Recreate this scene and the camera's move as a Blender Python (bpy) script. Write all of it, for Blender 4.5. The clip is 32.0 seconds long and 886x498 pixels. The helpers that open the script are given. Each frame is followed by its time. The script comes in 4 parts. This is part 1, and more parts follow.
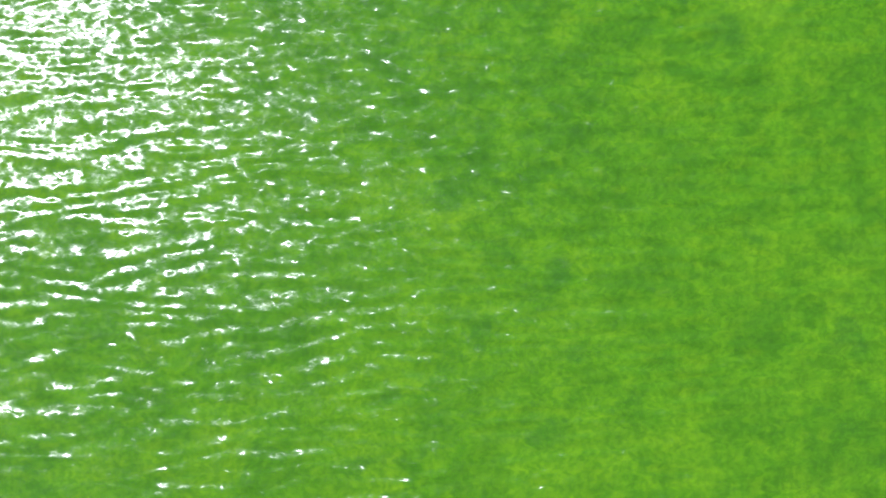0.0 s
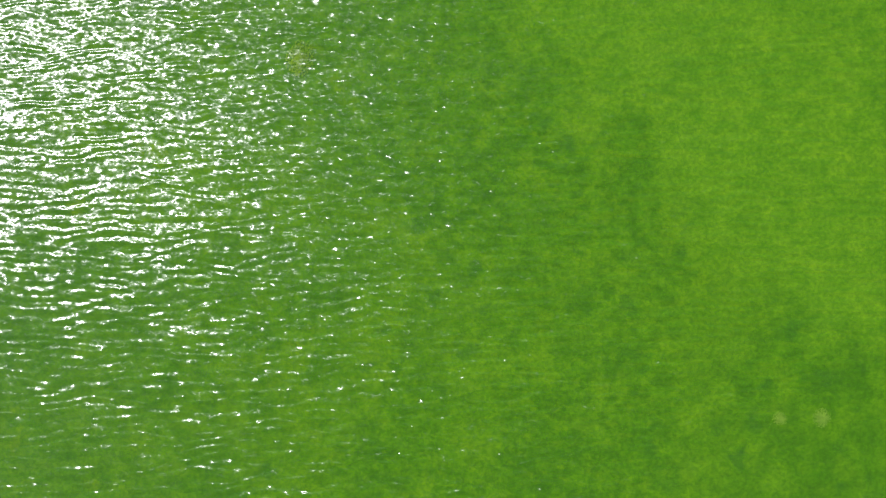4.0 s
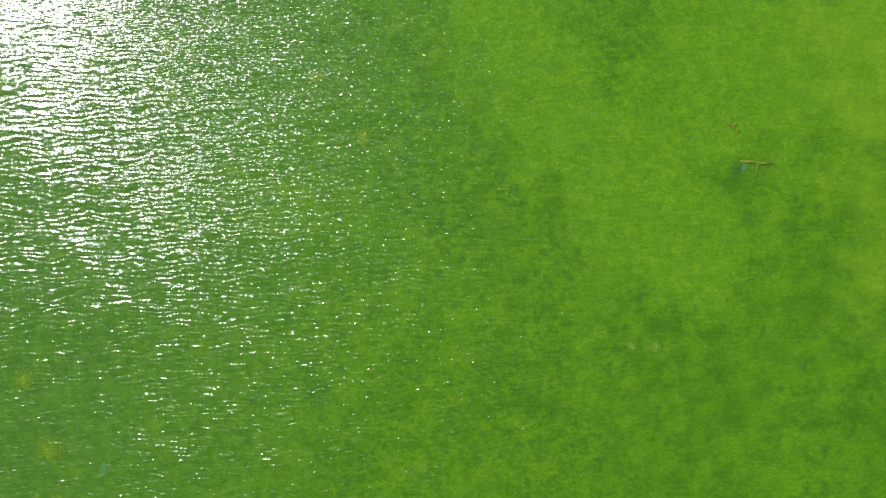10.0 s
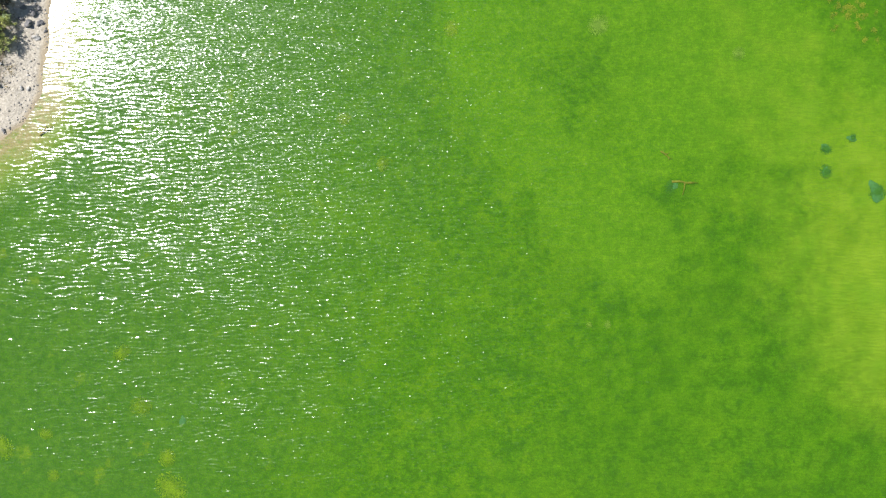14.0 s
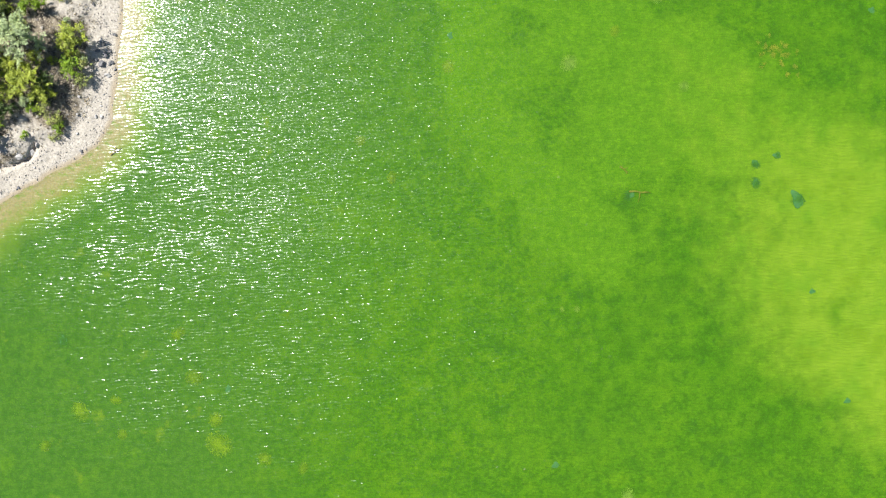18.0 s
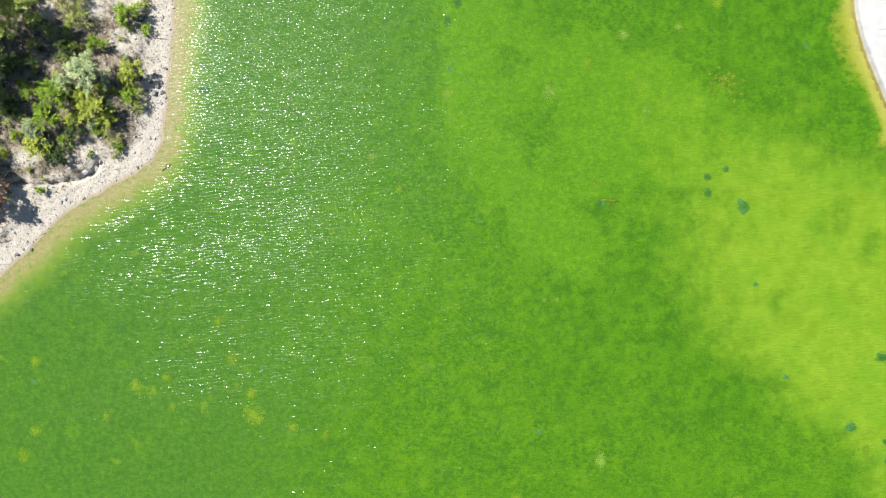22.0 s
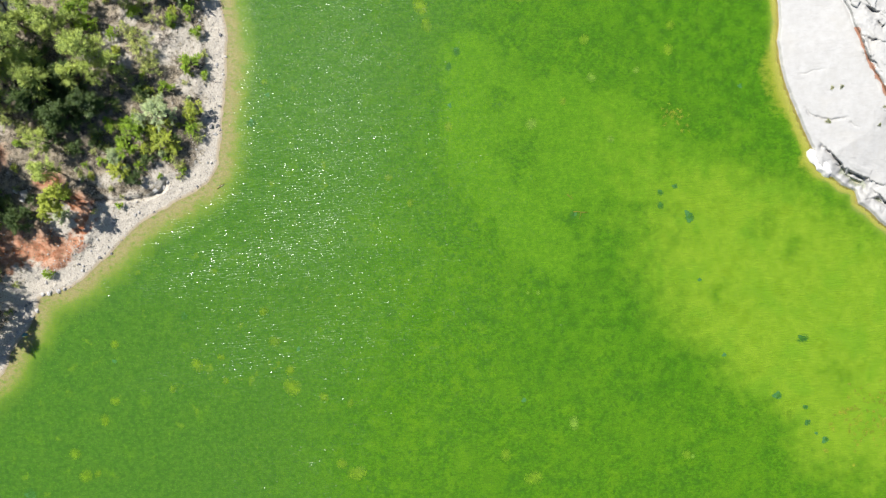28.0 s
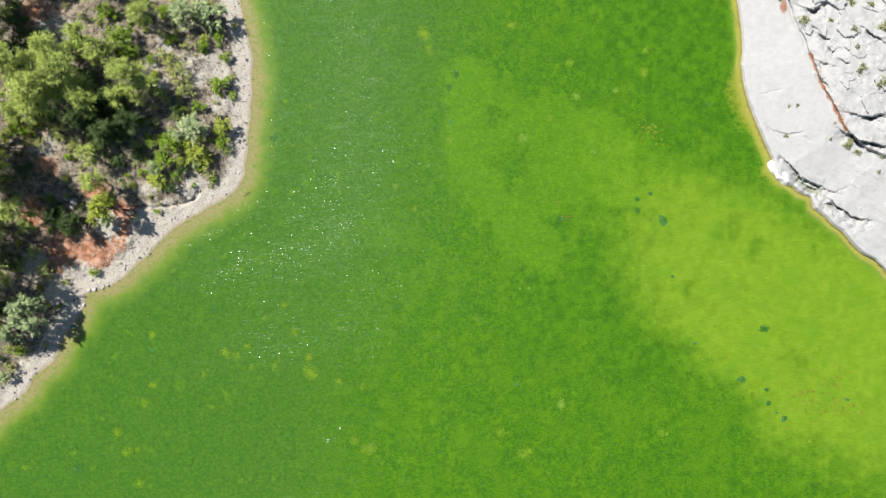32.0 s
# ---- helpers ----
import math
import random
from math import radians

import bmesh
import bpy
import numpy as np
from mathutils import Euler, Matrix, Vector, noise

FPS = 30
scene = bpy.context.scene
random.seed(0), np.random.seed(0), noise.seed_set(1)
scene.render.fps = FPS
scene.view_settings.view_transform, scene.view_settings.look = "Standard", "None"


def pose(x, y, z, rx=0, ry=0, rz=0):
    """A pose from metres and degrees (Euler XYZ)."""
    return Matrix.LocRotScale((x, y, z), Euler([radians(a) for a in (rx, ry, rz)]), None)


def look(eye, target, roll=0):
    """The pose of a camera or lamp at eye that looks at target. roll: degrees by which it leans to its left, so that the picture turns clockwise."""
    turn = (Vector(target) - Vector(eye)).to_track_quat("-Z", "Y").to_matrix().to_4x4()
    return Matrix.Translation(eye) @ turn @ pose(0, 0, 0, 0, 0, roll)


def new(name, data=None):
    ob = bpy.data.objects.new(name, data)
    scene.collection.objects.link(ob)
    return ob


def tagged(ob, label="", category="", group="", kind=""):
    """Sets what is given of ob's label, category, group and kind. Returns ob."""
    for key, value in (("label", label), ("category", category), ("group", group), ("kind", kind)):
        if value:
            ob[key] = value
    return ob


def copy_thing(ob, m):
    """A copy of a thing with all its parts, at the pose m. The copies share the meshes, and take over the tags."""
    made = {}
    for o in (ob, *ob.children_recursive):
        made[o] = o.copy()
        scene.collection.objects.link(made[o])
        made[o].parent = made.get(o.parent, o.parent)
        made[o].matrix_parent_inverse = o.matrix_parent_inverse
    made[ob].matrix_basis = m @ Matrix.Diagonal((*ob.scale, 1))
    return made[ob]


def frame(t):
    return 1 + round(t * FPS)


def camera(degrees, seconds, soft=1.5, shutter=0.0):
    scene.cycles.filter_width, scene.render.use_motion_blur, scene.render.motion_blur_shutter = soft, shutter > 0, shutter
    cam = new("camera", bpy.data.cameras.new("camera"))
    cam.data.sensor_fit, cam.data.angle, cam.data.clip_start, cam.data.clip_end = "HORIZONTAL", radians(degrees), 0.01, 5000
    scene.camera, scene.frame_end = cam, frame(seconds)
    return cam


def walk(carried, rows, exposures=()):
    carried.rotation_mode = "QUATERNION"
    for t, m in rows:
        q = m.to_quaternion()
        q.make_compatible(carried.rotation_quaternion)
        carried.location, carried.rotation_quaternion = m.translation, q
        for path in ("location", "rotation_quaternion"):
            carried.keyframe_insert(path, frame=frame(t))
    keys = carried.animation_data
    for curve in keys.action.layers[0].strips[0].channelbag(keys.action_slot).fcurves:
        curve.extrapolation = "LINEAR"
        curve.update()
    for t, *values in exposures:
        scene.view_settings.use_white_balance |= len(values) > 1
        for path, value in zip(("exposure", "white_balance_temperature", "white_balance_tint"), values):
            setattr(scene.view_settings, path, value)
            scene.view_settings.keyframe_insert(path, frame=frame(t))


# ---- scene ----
cam = camera(70, 32.0, soft=1.3)
PATH = [
    (0.0, pose(-0.512, -0.558, 13.252, 0, 0, -1.890)),
    (1.0, pose(-0.548, -0.583, 17.035, 0, 0, -1.888)),
    (2.0, pose(-0.183, -0.599, 20.390, 0, 0, -1.452)),
    (3.0, pose(0.414, -0.363, 22.942, 0, 0, -0.808)),
    (4.5, pose(0.657, -0.376, 27.442, 0, 0, -0.249)),
    (7.0, pose(0.737, -0.619, 35.629, 0, 0, 0.759)),
    (9.0, pose(0.650, -0.595, 42.561, 0, 0, 0.965)),
    (11.0, pose(0.536, -0.513, 49.809, 0, 0, 0.805)),
    (13.0, pose(0.448, -0.588, 56.844, 0, 0, 0.686)),
    (14.5, pose(0.648, -0.375, 61.586, 0, 0, 0.521)),
    (17.0, pose(0.713, -0.604, 69.880, 0, 0, 0.438)),
    (19.0, pose(0.740, -0.630, 76.503, 0, 0, 0.353)),
    (21.0, pose(0.704, -0.682, 83.225, 0, 0, 0.297)),
    (23.0, pose(0.648, -0.427, 89.868, 0, 0, 0.261)),
    (25.5, pose(0.443, -0.166, 98.428, 0, 0, 0.209)),
    (28.0, pose(0.266, -0.118, 106.622, 0, 0, 0.075)),
    (30.0, pose(0.101, -0.041, 113.270, 0, 0, 0.006)),
    (32.0, pose(0.000, 0.000, 120.000, 0, 0, 0.000)),
]
walk(cam, PATH, exposures=[(0, 1.10, 5950, 10), (1.5, 1.05, 5950, 10), (3, 0.84, 6150, 10), (4, 0.60, 6400, 10), (5.5, 0.55, 6500, 10), (12, 0.64, 6500, 10), (14.5, 0.97, 6450, 10), (16.5, 1.08, 6400, 10),
                           (25, 1.11, 6450, 10), (28, 0.95, 6450, 10), (32, 0.86, 6450, 10)])

# ---------------------------------------------------------------- daylight
SUN = Vector((-0.523, 0.325, 0.788)).normalized()
world = bpy.data.worlds.new("sky")
scene.world = world
world.use_nodes = True
wn = world.node_tree
sky = wn.nodes.new("ShaderNodeTexSky")
sky.sky_type = 'NISHITA'
sky.sun_disc = False
sky.sun_elevation = math.asin(SUN.z)
sky.sun_rotation = math.atan2(SUN.x, SUN.y)
sky.dust_density, sky.ozone_density = 0.3, 2.5
wn.nodes["Background"].inputs["Strength"].default_value = 0.057
wn.links.new(sky.outputs[0], wn.nodes["Background"].inputs["Color"])
lamp = bpy.data.lights.new("sun", 'SUN')
lamp.energy, lamp.angle, lamp.color = 5.0, radians(0.53), (1.0, 0.985, 0.96)
sun = new("sun", lamp)
sun.matrix_world = look(SUN * 400, (0, 0, 0))


# ---------------------------------------------------------------- node helpers
class Mat:
    """A node material, written as expressions."""

    def __init__(self, name):
        self.m = bpy.data.materials.new(name)
        self.m.use_nodes = True
        self.t = self.m.node_tree
        self.t.nodes.clear()
        self.out = self.t.nodes.new("ShaderNodeOutputMaterial")

    def node(self, kind, put=None, **props):
        n = self.t.nodes.new(kind)
        for k, v in props.items():
            setattr(n, k, v)
        for k, v in (put or {}).items():
            self.put(n, k, v)
        return n

    def put(self, n, key, v):
        sock = n.inputs[key]
        if isinstance(v, bpy.types.NodeSocket):
            self.t.links.new(v, sock)
        elif isinstance(v, tuple) and len(v) == 3 and sock.type == 'RGBA':
            sock.default_value = (*v, 1)
        else:
            sock.default_value = v

    def place(self):
        return self.node("ShaderNodeNewGeometry").outputs["Position"]

    def scaled(self, vec, sx, sy, sz=1.0, rz=0.0):
        return self.node("ShaderNodeMapping", {"Vector": vec, "Scale": (sx, sy, sz), "Rotation": (0, 0, radians(rz))}).outputs[0]

    def noise(self, vec, scale, detail=3.0, rough=0.55, distort=0.0):
        return self.node("ShaderNodeTexNoise", {"Vector": vec, "Scale": scale, "Detail": detail, "Roughness": rough, "Distortion": distort}).outputs[0]

    def cells(self, vec, scale, feature='F1', rnd=1.0):
        return self.node("ShaderNodeTexVoronoi", {"Vector": vec, "Scale": scale, "Randomness": rnd}, feature=feature).outputs["Distance"]

    def step(self, v, a, b, lo=0.0, hi=1.0):
        return self.node("ShaderNodeMapRange", {"Value": v, "From Min": a, "From Max": b, "To Min": lo, "To Max": hi}, interpolation_type='SMOOTHSTEP').outputs[0]

    def calc(self, op, a, b=0.0):
        n = self.node("ShaderNodeMath", operation=op)
        self.put(n, 0, a), self.put(n, 1, b)
        return n.outputs[0]

    def mix(self, fac, a, b, blend='MIX'):
        n = self.node("ShaderNodeMix", data_type='RGBA', blend_type=blend)
        self.put(n, 0, fac), self.put(n, 6, a), self.put(n, 7, b)
        return n.outputs[2]

    def attr(self, name):
        return self.node("ShaderNodeAttribute", attribute_name=name).outputs["Fac"]

    def bump(self, h, strength, dist):
        return self.node("ShaderNodeBump", {"Height": h, "Strength": strength, "Distance": dist}).outputs[0]

    def surface(self, color, rough=0.9, normal=None, spec=0.2):
        p = {"Base Color": color, "Roughness": rough, "Specular IOR Level": spec}
        if normal is not None:
            p["Normal"] = normal
        n = self.node("ShaderNodeBsdfPrincipled", p)
        return n.outputs[0]

    def end(self, shader):
        self.t.links.new(shader, self.out.inputs["Surface"])
        return self.m


# ---------------------------------------------------------------- materials
def ground_material():
    """Bank gravel and red earth above the waterline, sand and algae beneath it."""
    k = Mat("bank_and_bed")
    p = k.place()
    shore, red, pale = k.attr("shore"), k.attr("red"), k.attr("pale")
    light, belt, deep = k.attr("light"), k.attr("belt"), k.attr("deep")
    fine, mid, wide = k.noise(p, 5.0, 4), k.noise(p, 1.1, 4), k.noise(p, 0.16, 3)
    # dry land
    grit = k.mix(k.step(fine, 0.3, 0.72), (0.31, 0.274, 0.220), (0.455, 0.408, 0.335))
    litter = k.mix(k.step(mid, 0.35, 0.65), (0.062, 0.050, 0.036), (0.240, 0.198, 0.138))
    litter = k.mix(k.step(k.noise(p, 9.0, 3), 0.52, 0.66), litter, (0.40, 0.34, 0.25))
    earth = k.mix(k.step(mid, 0.3, 0.7), (0.27, 0.100, 0.048), (0.45, 0.250, 0.155))
    soil = k.mix(k.step(k.calc('ADD', red, k.calc('MULTIPLY', mid, 0.9)), 0.55, 1.25), litter, earth)
    bare = k.step(k.calc('ADD', pale, k.calc('MULTIPLY', k.calc('SUBTRACT', mid, 0.5), 1.2)), 0.3, 0.7)
    dry = k.mix(bare, soil, grit)
    # lake bed
    sway = k.node("ShaderNodeTexNoise", {"Vector": k.scaled(p, 0.9, 4.2, 1, 3), "Scale": 1.0, "Detail": 2.0}).outputs["Color"]
    sway = k.node("ShaderNodeVectorMath", {0: sway, 1: (0.5, 0.5, 0.5)}, operation='SUBTRACT').outputs[0]
    sway = k.node("ShaderNodeVectorMath", {0: sway, 1: (0.34, 0.24, 0.0)}, operation='MULTIPLY').outputs[0]
    q = k.node("ShaderNodeVectorMath", {0: p, 1: sway}, operation='ADD').outputs[0]
    speck = k.noise(k.scaled(q, 1.0, 1.2), 1.35, 3, 0.58)
    blot = k.noise(q, 0.50, 4, 0.62)
    patch = k.noise(p, 0.11, 4, 0.6)
    dot = k.noise(k.scaled(q, 0.85, 1.15), 2.9, 2, 0.55)
    rag = k.node("ShaderNodeTexNoise", {"Vector": p, "Scale": 0.9, "Detail": 3.0}).outputs["Color"]
    rag = k.node("ShaderNodeVectorMath", {0: k.node("ShaderNodeVectorMath", {0: rag, 1: (0.5, 0.5, 0.5)}, operation='SUBTRACT').outputs[0], "Scale": 1.7}, operation='SCALE').outputs[0]
    ragged = k.node("ShaderNodeVectorMath", {0: q, 1: rag}, operation='ADD').outputs[0]
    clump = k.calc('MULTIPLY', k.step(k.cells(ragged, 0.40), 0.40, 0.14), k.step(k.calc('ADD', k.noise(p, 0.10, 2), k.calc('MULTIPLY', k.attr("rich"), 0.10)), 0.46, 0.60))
    pit = k.calc('MULTIPLY', k.step(k.cells(k.scaled(ragged, 1.0, 1.0, 1, 40), 0.62), 0.32, 0.12), k.step(k.noise(p, 0.17, 2), 0.40, 0.54))
    algae = k.mix(k.step(speck, 0.34, 0.66), (0.0380, 0.1020, 0.0087), (0.0780, 0.1800, 0.0099))
    algae = k.mix(k.step(dot, 0.52, 0.68, 0.0, 0.22), algae, (0.1600, 0.2560, 0.0074))
    algae = k.mix(k.step(dot, 0.46, 0.32, 0.0, 0.22), algae, (0.0161, 0.0682, 0.0186))
    algae = k.mix(k.step(blot, 0.52, 0.66, 0.0, 0.62), algae, (0.1333, 0.2325, 0.0099))
    algae = k.mix(k.step(blot, 0.47, 0.33, 0.0, 0.66), algae, (0.0223, 0.0744, 0.0136))
    algae = k.mix(k.step(patch, 0.46, 0.66, 0.0, 0.5), algae, (0.1054, 0.2046, 0.0124))
    algae = k.mix(k.calc('MULTIPLY', k.attr("rich"), 0.75), algae, k.mix(k.step(blot, 0.36, 0.64), (0.024, 0.080, 0.0040), (0.0720, 0.1760, 0.0075)))
    algae = k.mix(k.calc('MULTIPLY', clump, 0.50), algae, (0.1250, 0.2350, 0.0160))
    # Western bed: duller for deeper water, with the sky's blue reflection painted in.
    dull = k.mix(k.step(speck, 0.32, 0.68), (0.0420, 0.0980, 0.034), (0.0780, 0.1500, 0.046))
    dull = k.mix(k.step(k.noise(p, 0.42, 4, 0.6), 0.62, 0.74, 0, 0.6), dull, (0.2108, 0.2604, 0.0372))
    dull = k.mix(k.step(k.noise(p, 0.9, 3, 0.6), 0.46, 0.33, 0, 0.55), dull, (0.0279, 0.0744, 0.036))
    bed = k.mix(deep, algae, dull)
    bed = k.mix(k.calc('MULTIPLY', pit, 0.62), bed, (0.0200, 0.0720, 0.0250))
    lawn = k.mix(k.step(speck, 0.3, 0.7), (0.0840, 0.1900, 0.0130), (0.1360, 0.2500, 0.0190))
    lawn = k.mix(k.step(blot, 0.48, 0.34, 0, 0.4), lawn, (0.0560, 0.1480, 0.0110))
    loose = k.calc('MULTIPLY', k.calc('SUBTRACT', k.noise(p, 0.33, 5, 0.68), 0.5), 2.0)
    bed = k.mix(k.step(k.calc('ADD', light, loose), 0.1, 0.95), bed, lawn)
    bed = k.mix(1.0, bed, k.mix(k.step(dot, 0.36, 0.64), (0.89, 0.93, 0.97), (1.09, 1.06, 0.96)), 'MULTIPLY')
    bed = k.mix(1.0, bed, k.mix(k.step(k.noise(q, 6.5, 3, 0.6), 0.36, 0.64), (0.72, 0.82, 0.95), (1.24, 1.15, 0.95)), 'MULTIPLY')
    mat = k.mix(k.step(blot, 0.28, 0.7), (0.212, 0.305, 0.034), (0.285, 0.368, 0.052))
    mat = k.mix(k.step(wide, 0.50, 0.66, 0, 0.6), mat, (0.175, 0.300, 0.035))
    mat = k.mix(k.step(k.noise(p, 0.22, 5, 0.65), 0.52, 0.68, 0, 0.55), mat, (0.190, 0.250, 0.022))
    mat = k.mix(k.calc('MULTIPLY', pit, 0.25), mat, (0.110, 0.200, 0.020))
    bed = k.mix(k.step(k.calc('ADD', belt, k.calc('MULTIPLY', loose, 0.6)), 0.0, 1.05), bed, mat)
    sand = k.mix(k.step(fine, 0.35, 0.65), (0.245, 0.195, 0.092), (0.300, 0.248, 0.128))
    sand = k.mix(k.step(speck, 0.45, 0.75), sand, (0.1488, 0.2046, 0.0372))
    edge = k.calc('ADD', shore, k.calc('MULTIPLY', k.calc('SUBTRACT', k.noise(p, 0.6, 4), 0.5), 3.2))
    bed = k.mix(k.step(edge, -6.2, -1.9), bed, k.mix(k.step(edge, -3.8, -0.9), (0.155, 0.2232, 0.031), sand))
    bed = k.mix(k.step(k.calc('ADD', k.attr("rust"), k.calc('MULTIPLY', k.calc('SUBTRACT', speck, 0.5), 0.8)), 0.3, 0.8), bed, k.mix(fine, (0.225, 0.225, 0.040), (0.350, 0.305, 0.085)))
    wet = k.mix(k.step(shore, 0.15, 0.75), (0.300, 0.245, 0.165), dry)
    color = k.mix(k.step(shore, -0.05, 0.1), bed, wet)
    rise = k.calc('ADD', k.calc('MULTIPLY', fine, 0.35), mid)
    nrm = k.bump(rise, k.step(shore, -0.6, 0.2, 0.25, 0.7), 0.22)
    return k.end(k.surface(color, 0.95, nrm, 0.1))


def water_material():
    """Green lake water, wind-rippled; crests run east to west."""
    k = Mat("lake_water")
    p = k.place()

    def slopes(vec, scale, detail, ax, ay):
        c = k.node("ShaderNodeTexNoise", {"Vector": vec, "Scale": scale, "Detail": detail, "Roughness": 0.5, "Distortion": 0.35}).outputs["Color"]
        v = k.node("ShaderNodeVectorMath", {0: c, 1: (0.5, 0.5, 0.5)}, operation='SUBTRACT').outputs[0]
        steep = k.calc('ADD', k.calc('MULTIPLY', k.node("ShaderNodeVectorMath", {0: v, 1: v}, operation='DOT_PRODUCT').outputs["Value"], 7.0), 0.50)
        v = k.node("ShaderNodeVectorMath", {0: v, "Scale": steep}, operation='SCALE').outputs[0]
        return k.node("ShaderNodeVectorMath", {0: v, 1: (ax, ay, 0.0)}, operation='MULTIPLY').outputs[0]

    def plus(a, b):
        return k.node("ShaderNodeVectorMath", {0: a, 1: b}, operation='ADD').outputs[0]

    def times(a, f):
        return k.node("ShaderNodeVectorMath", {0: a, "Scale": f}, operation='SCALE').outputs[0]

    def train(length, angle, sway, steep, seed):
        """One wind-wave train: slope across its crests."""
        q = k.scaled(p, 1.0, 1.0, 1, angle)
        y = k.node("ShaderNodeSeparateXYZ", {0: q}).outputs[1]
        shift = k.noise(k.node("ShaderNodeVectorMath", {0: k.scaled(q, 0.30, 0.85), 1: (seed, 0.0, 0.0)}, operation='ADD').outputs[0], 1.0, 2.0, 0.5)
        force = k.step(k.noise(k.node("ShaderNodeVectorMath", {0: k.scaled(q, 0.45, 0.8), 1: (seed, 5.0, 0.0)}, operation='ADD').outputs[0], 1.0, 2.0), 0.34, 0.66, 0.15, 1.0)
        wave = k.calc('SINE', k.calc('ADD', k.calc('MULTIPLY', y, 6.283 / length), k.calc('MULTIPLY', shift, sway)))
        return k.calc('MULTIPLY', wave, force), k.calc('MULTIPLY', k.calc('MULTIPLY', wave, force), steep)

    wave_a, slope_a = train(0.44, -7.0, 22.0, 0.200, 0.0)
    wave_b, slope_b = train(0.31, 5.0, 20.0, 0.145, 31.0)
    ripple = k.node("ShaderNodeCombineXYZ", {"X": k.calc('MULTIPLY', slope_a, -0.15), "Y": k.calc('ADD', slope_a, slope_b)}).outputs[0]
    chop = slopes(k.scaled(p, 6.5, 9.0, 1, -7), 1.0, 2.0, 0.48, 0.44)
    fleck = slopes(k.scaled(p, 3.4, 5.4, 1, 8), 1.0, 1.0, 0.80, 0.78)
    swell = slopes(k.scaled(p, 0.25, 0.8, 1, 9), 1.0, 1.0, 0.15, 0.25)
    gust = k.step(k.noise(p, 0.06, 2), 0.3, 0.7, 0.9, 1.08)
    lee = k.calc('SUBTRACT', 1.0, k.attr("calm"))
    sl = times(plus(plus(plus(ripple, chop), fleck), swell), k.calc('MULTIPLY', gust, lee))
    unit = (0.0, 0.0, 1.0)
    nrm = k.node("ShaderNodeVectorMath", {0: plus(sl, unit)}, operation='NORMALIZE').outputs[0]
    crest_light = k.noise(k.scaled(p, 0.8, 4.2, 1, 3), 1.0, 3.0, 0.6, 0.5)
    # Caustic sunlight lines painted into the see-through colour, as a stretched noise net.
    caustic_net = k.noise(k.scaled(p, 1.1, 3.4, 1, -5), 1.0, 1.5, 0.5, 0.6)
    line = k.step(k.node("ShaderNodeMath", {0: k.calc('SUBTRACT', caustic_net, 0.5)}, operation='ABSOLUTE').outputs[0], 0.032, 0.0)
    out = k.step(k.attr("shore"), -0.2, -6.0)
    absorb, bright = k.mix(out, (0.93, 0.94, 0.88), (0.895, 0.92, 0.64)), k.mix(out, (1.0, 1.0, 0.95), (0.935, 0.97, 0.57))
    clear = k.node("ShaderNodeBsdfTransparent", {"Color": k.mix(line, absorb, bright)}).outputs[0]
    murk = k.node("ShaderNodeBsdfDiffuse", {"Color": (0.0580, 0.1830, 0.0045)}).outputs[0]
    # Real murk grows offshore; bright and dark ripple streaks are painted into its share.
    turbid_ripple_light = k.step(k.attr("shore"), -0.3, -7.0, 0.06, 0.31)
    turbid_ripple_light = k.calc('MULTIPLY', turbid_ripple_light, k.step(crest_light, 0.32, 0.68, 0.86, 1.14))
    turbid_ripple_light = k.calc('MULTIPLY', turbid_ripple_light, k.calc('ADD', 1.0, k.calc('MULTIPLY', k.calc('ADD', wave_a, wave_b), 0.13)))
    body = k.node("ShaderNodeMixShader", {0: turbid_ripple_light, 1: clear, 2: murk}).outputs[0]
    fine = k.node("ShaderNodeBsdfGlossy", {"Color": (1, 1, 1), "Roughness": 0.15, "Normal": nrm}).outputs[0]
    mid = k.node("ShaderNodeBsdfGlossy", {"Color": (1, 1, 1), "Roughness": k.calc('ADD', 0.110, k.calc('MULTIPLY', lee, 0.125)), "Normal": nrm}).outputs[0]
    broad = k.node("ShaderNodeBsdfGlossy", {"Color": (1, 1, 1), "Roughness": k.calc('ADD', 0.150, k.calc('MULTIPLY', lee, 0.140)), "Normal": nrm}).outputs[0]
    gloss = k.node("ShaderNodeMixShader", {0: 0.50, 1: fine, 2: mid}).outputs[0]
    gloss = k.node("ShaderNodeMixShader", {0: k.calc('MULTIPLY', lee, 0.52), 1: gloss, 2: broad}).outputs[0]
    face = k.node("ShaderNodeLayerWeight", {"Blend": 0.5, "Normal": nrm}).outputs["Facing"]
    fres = k.calc('ADD', 0.022, k.calc('MULTIPLY', k.calc('POWER', face, 5.0), 0.979))
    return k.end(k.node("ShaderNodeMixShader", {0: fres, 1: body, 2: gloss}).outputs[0])


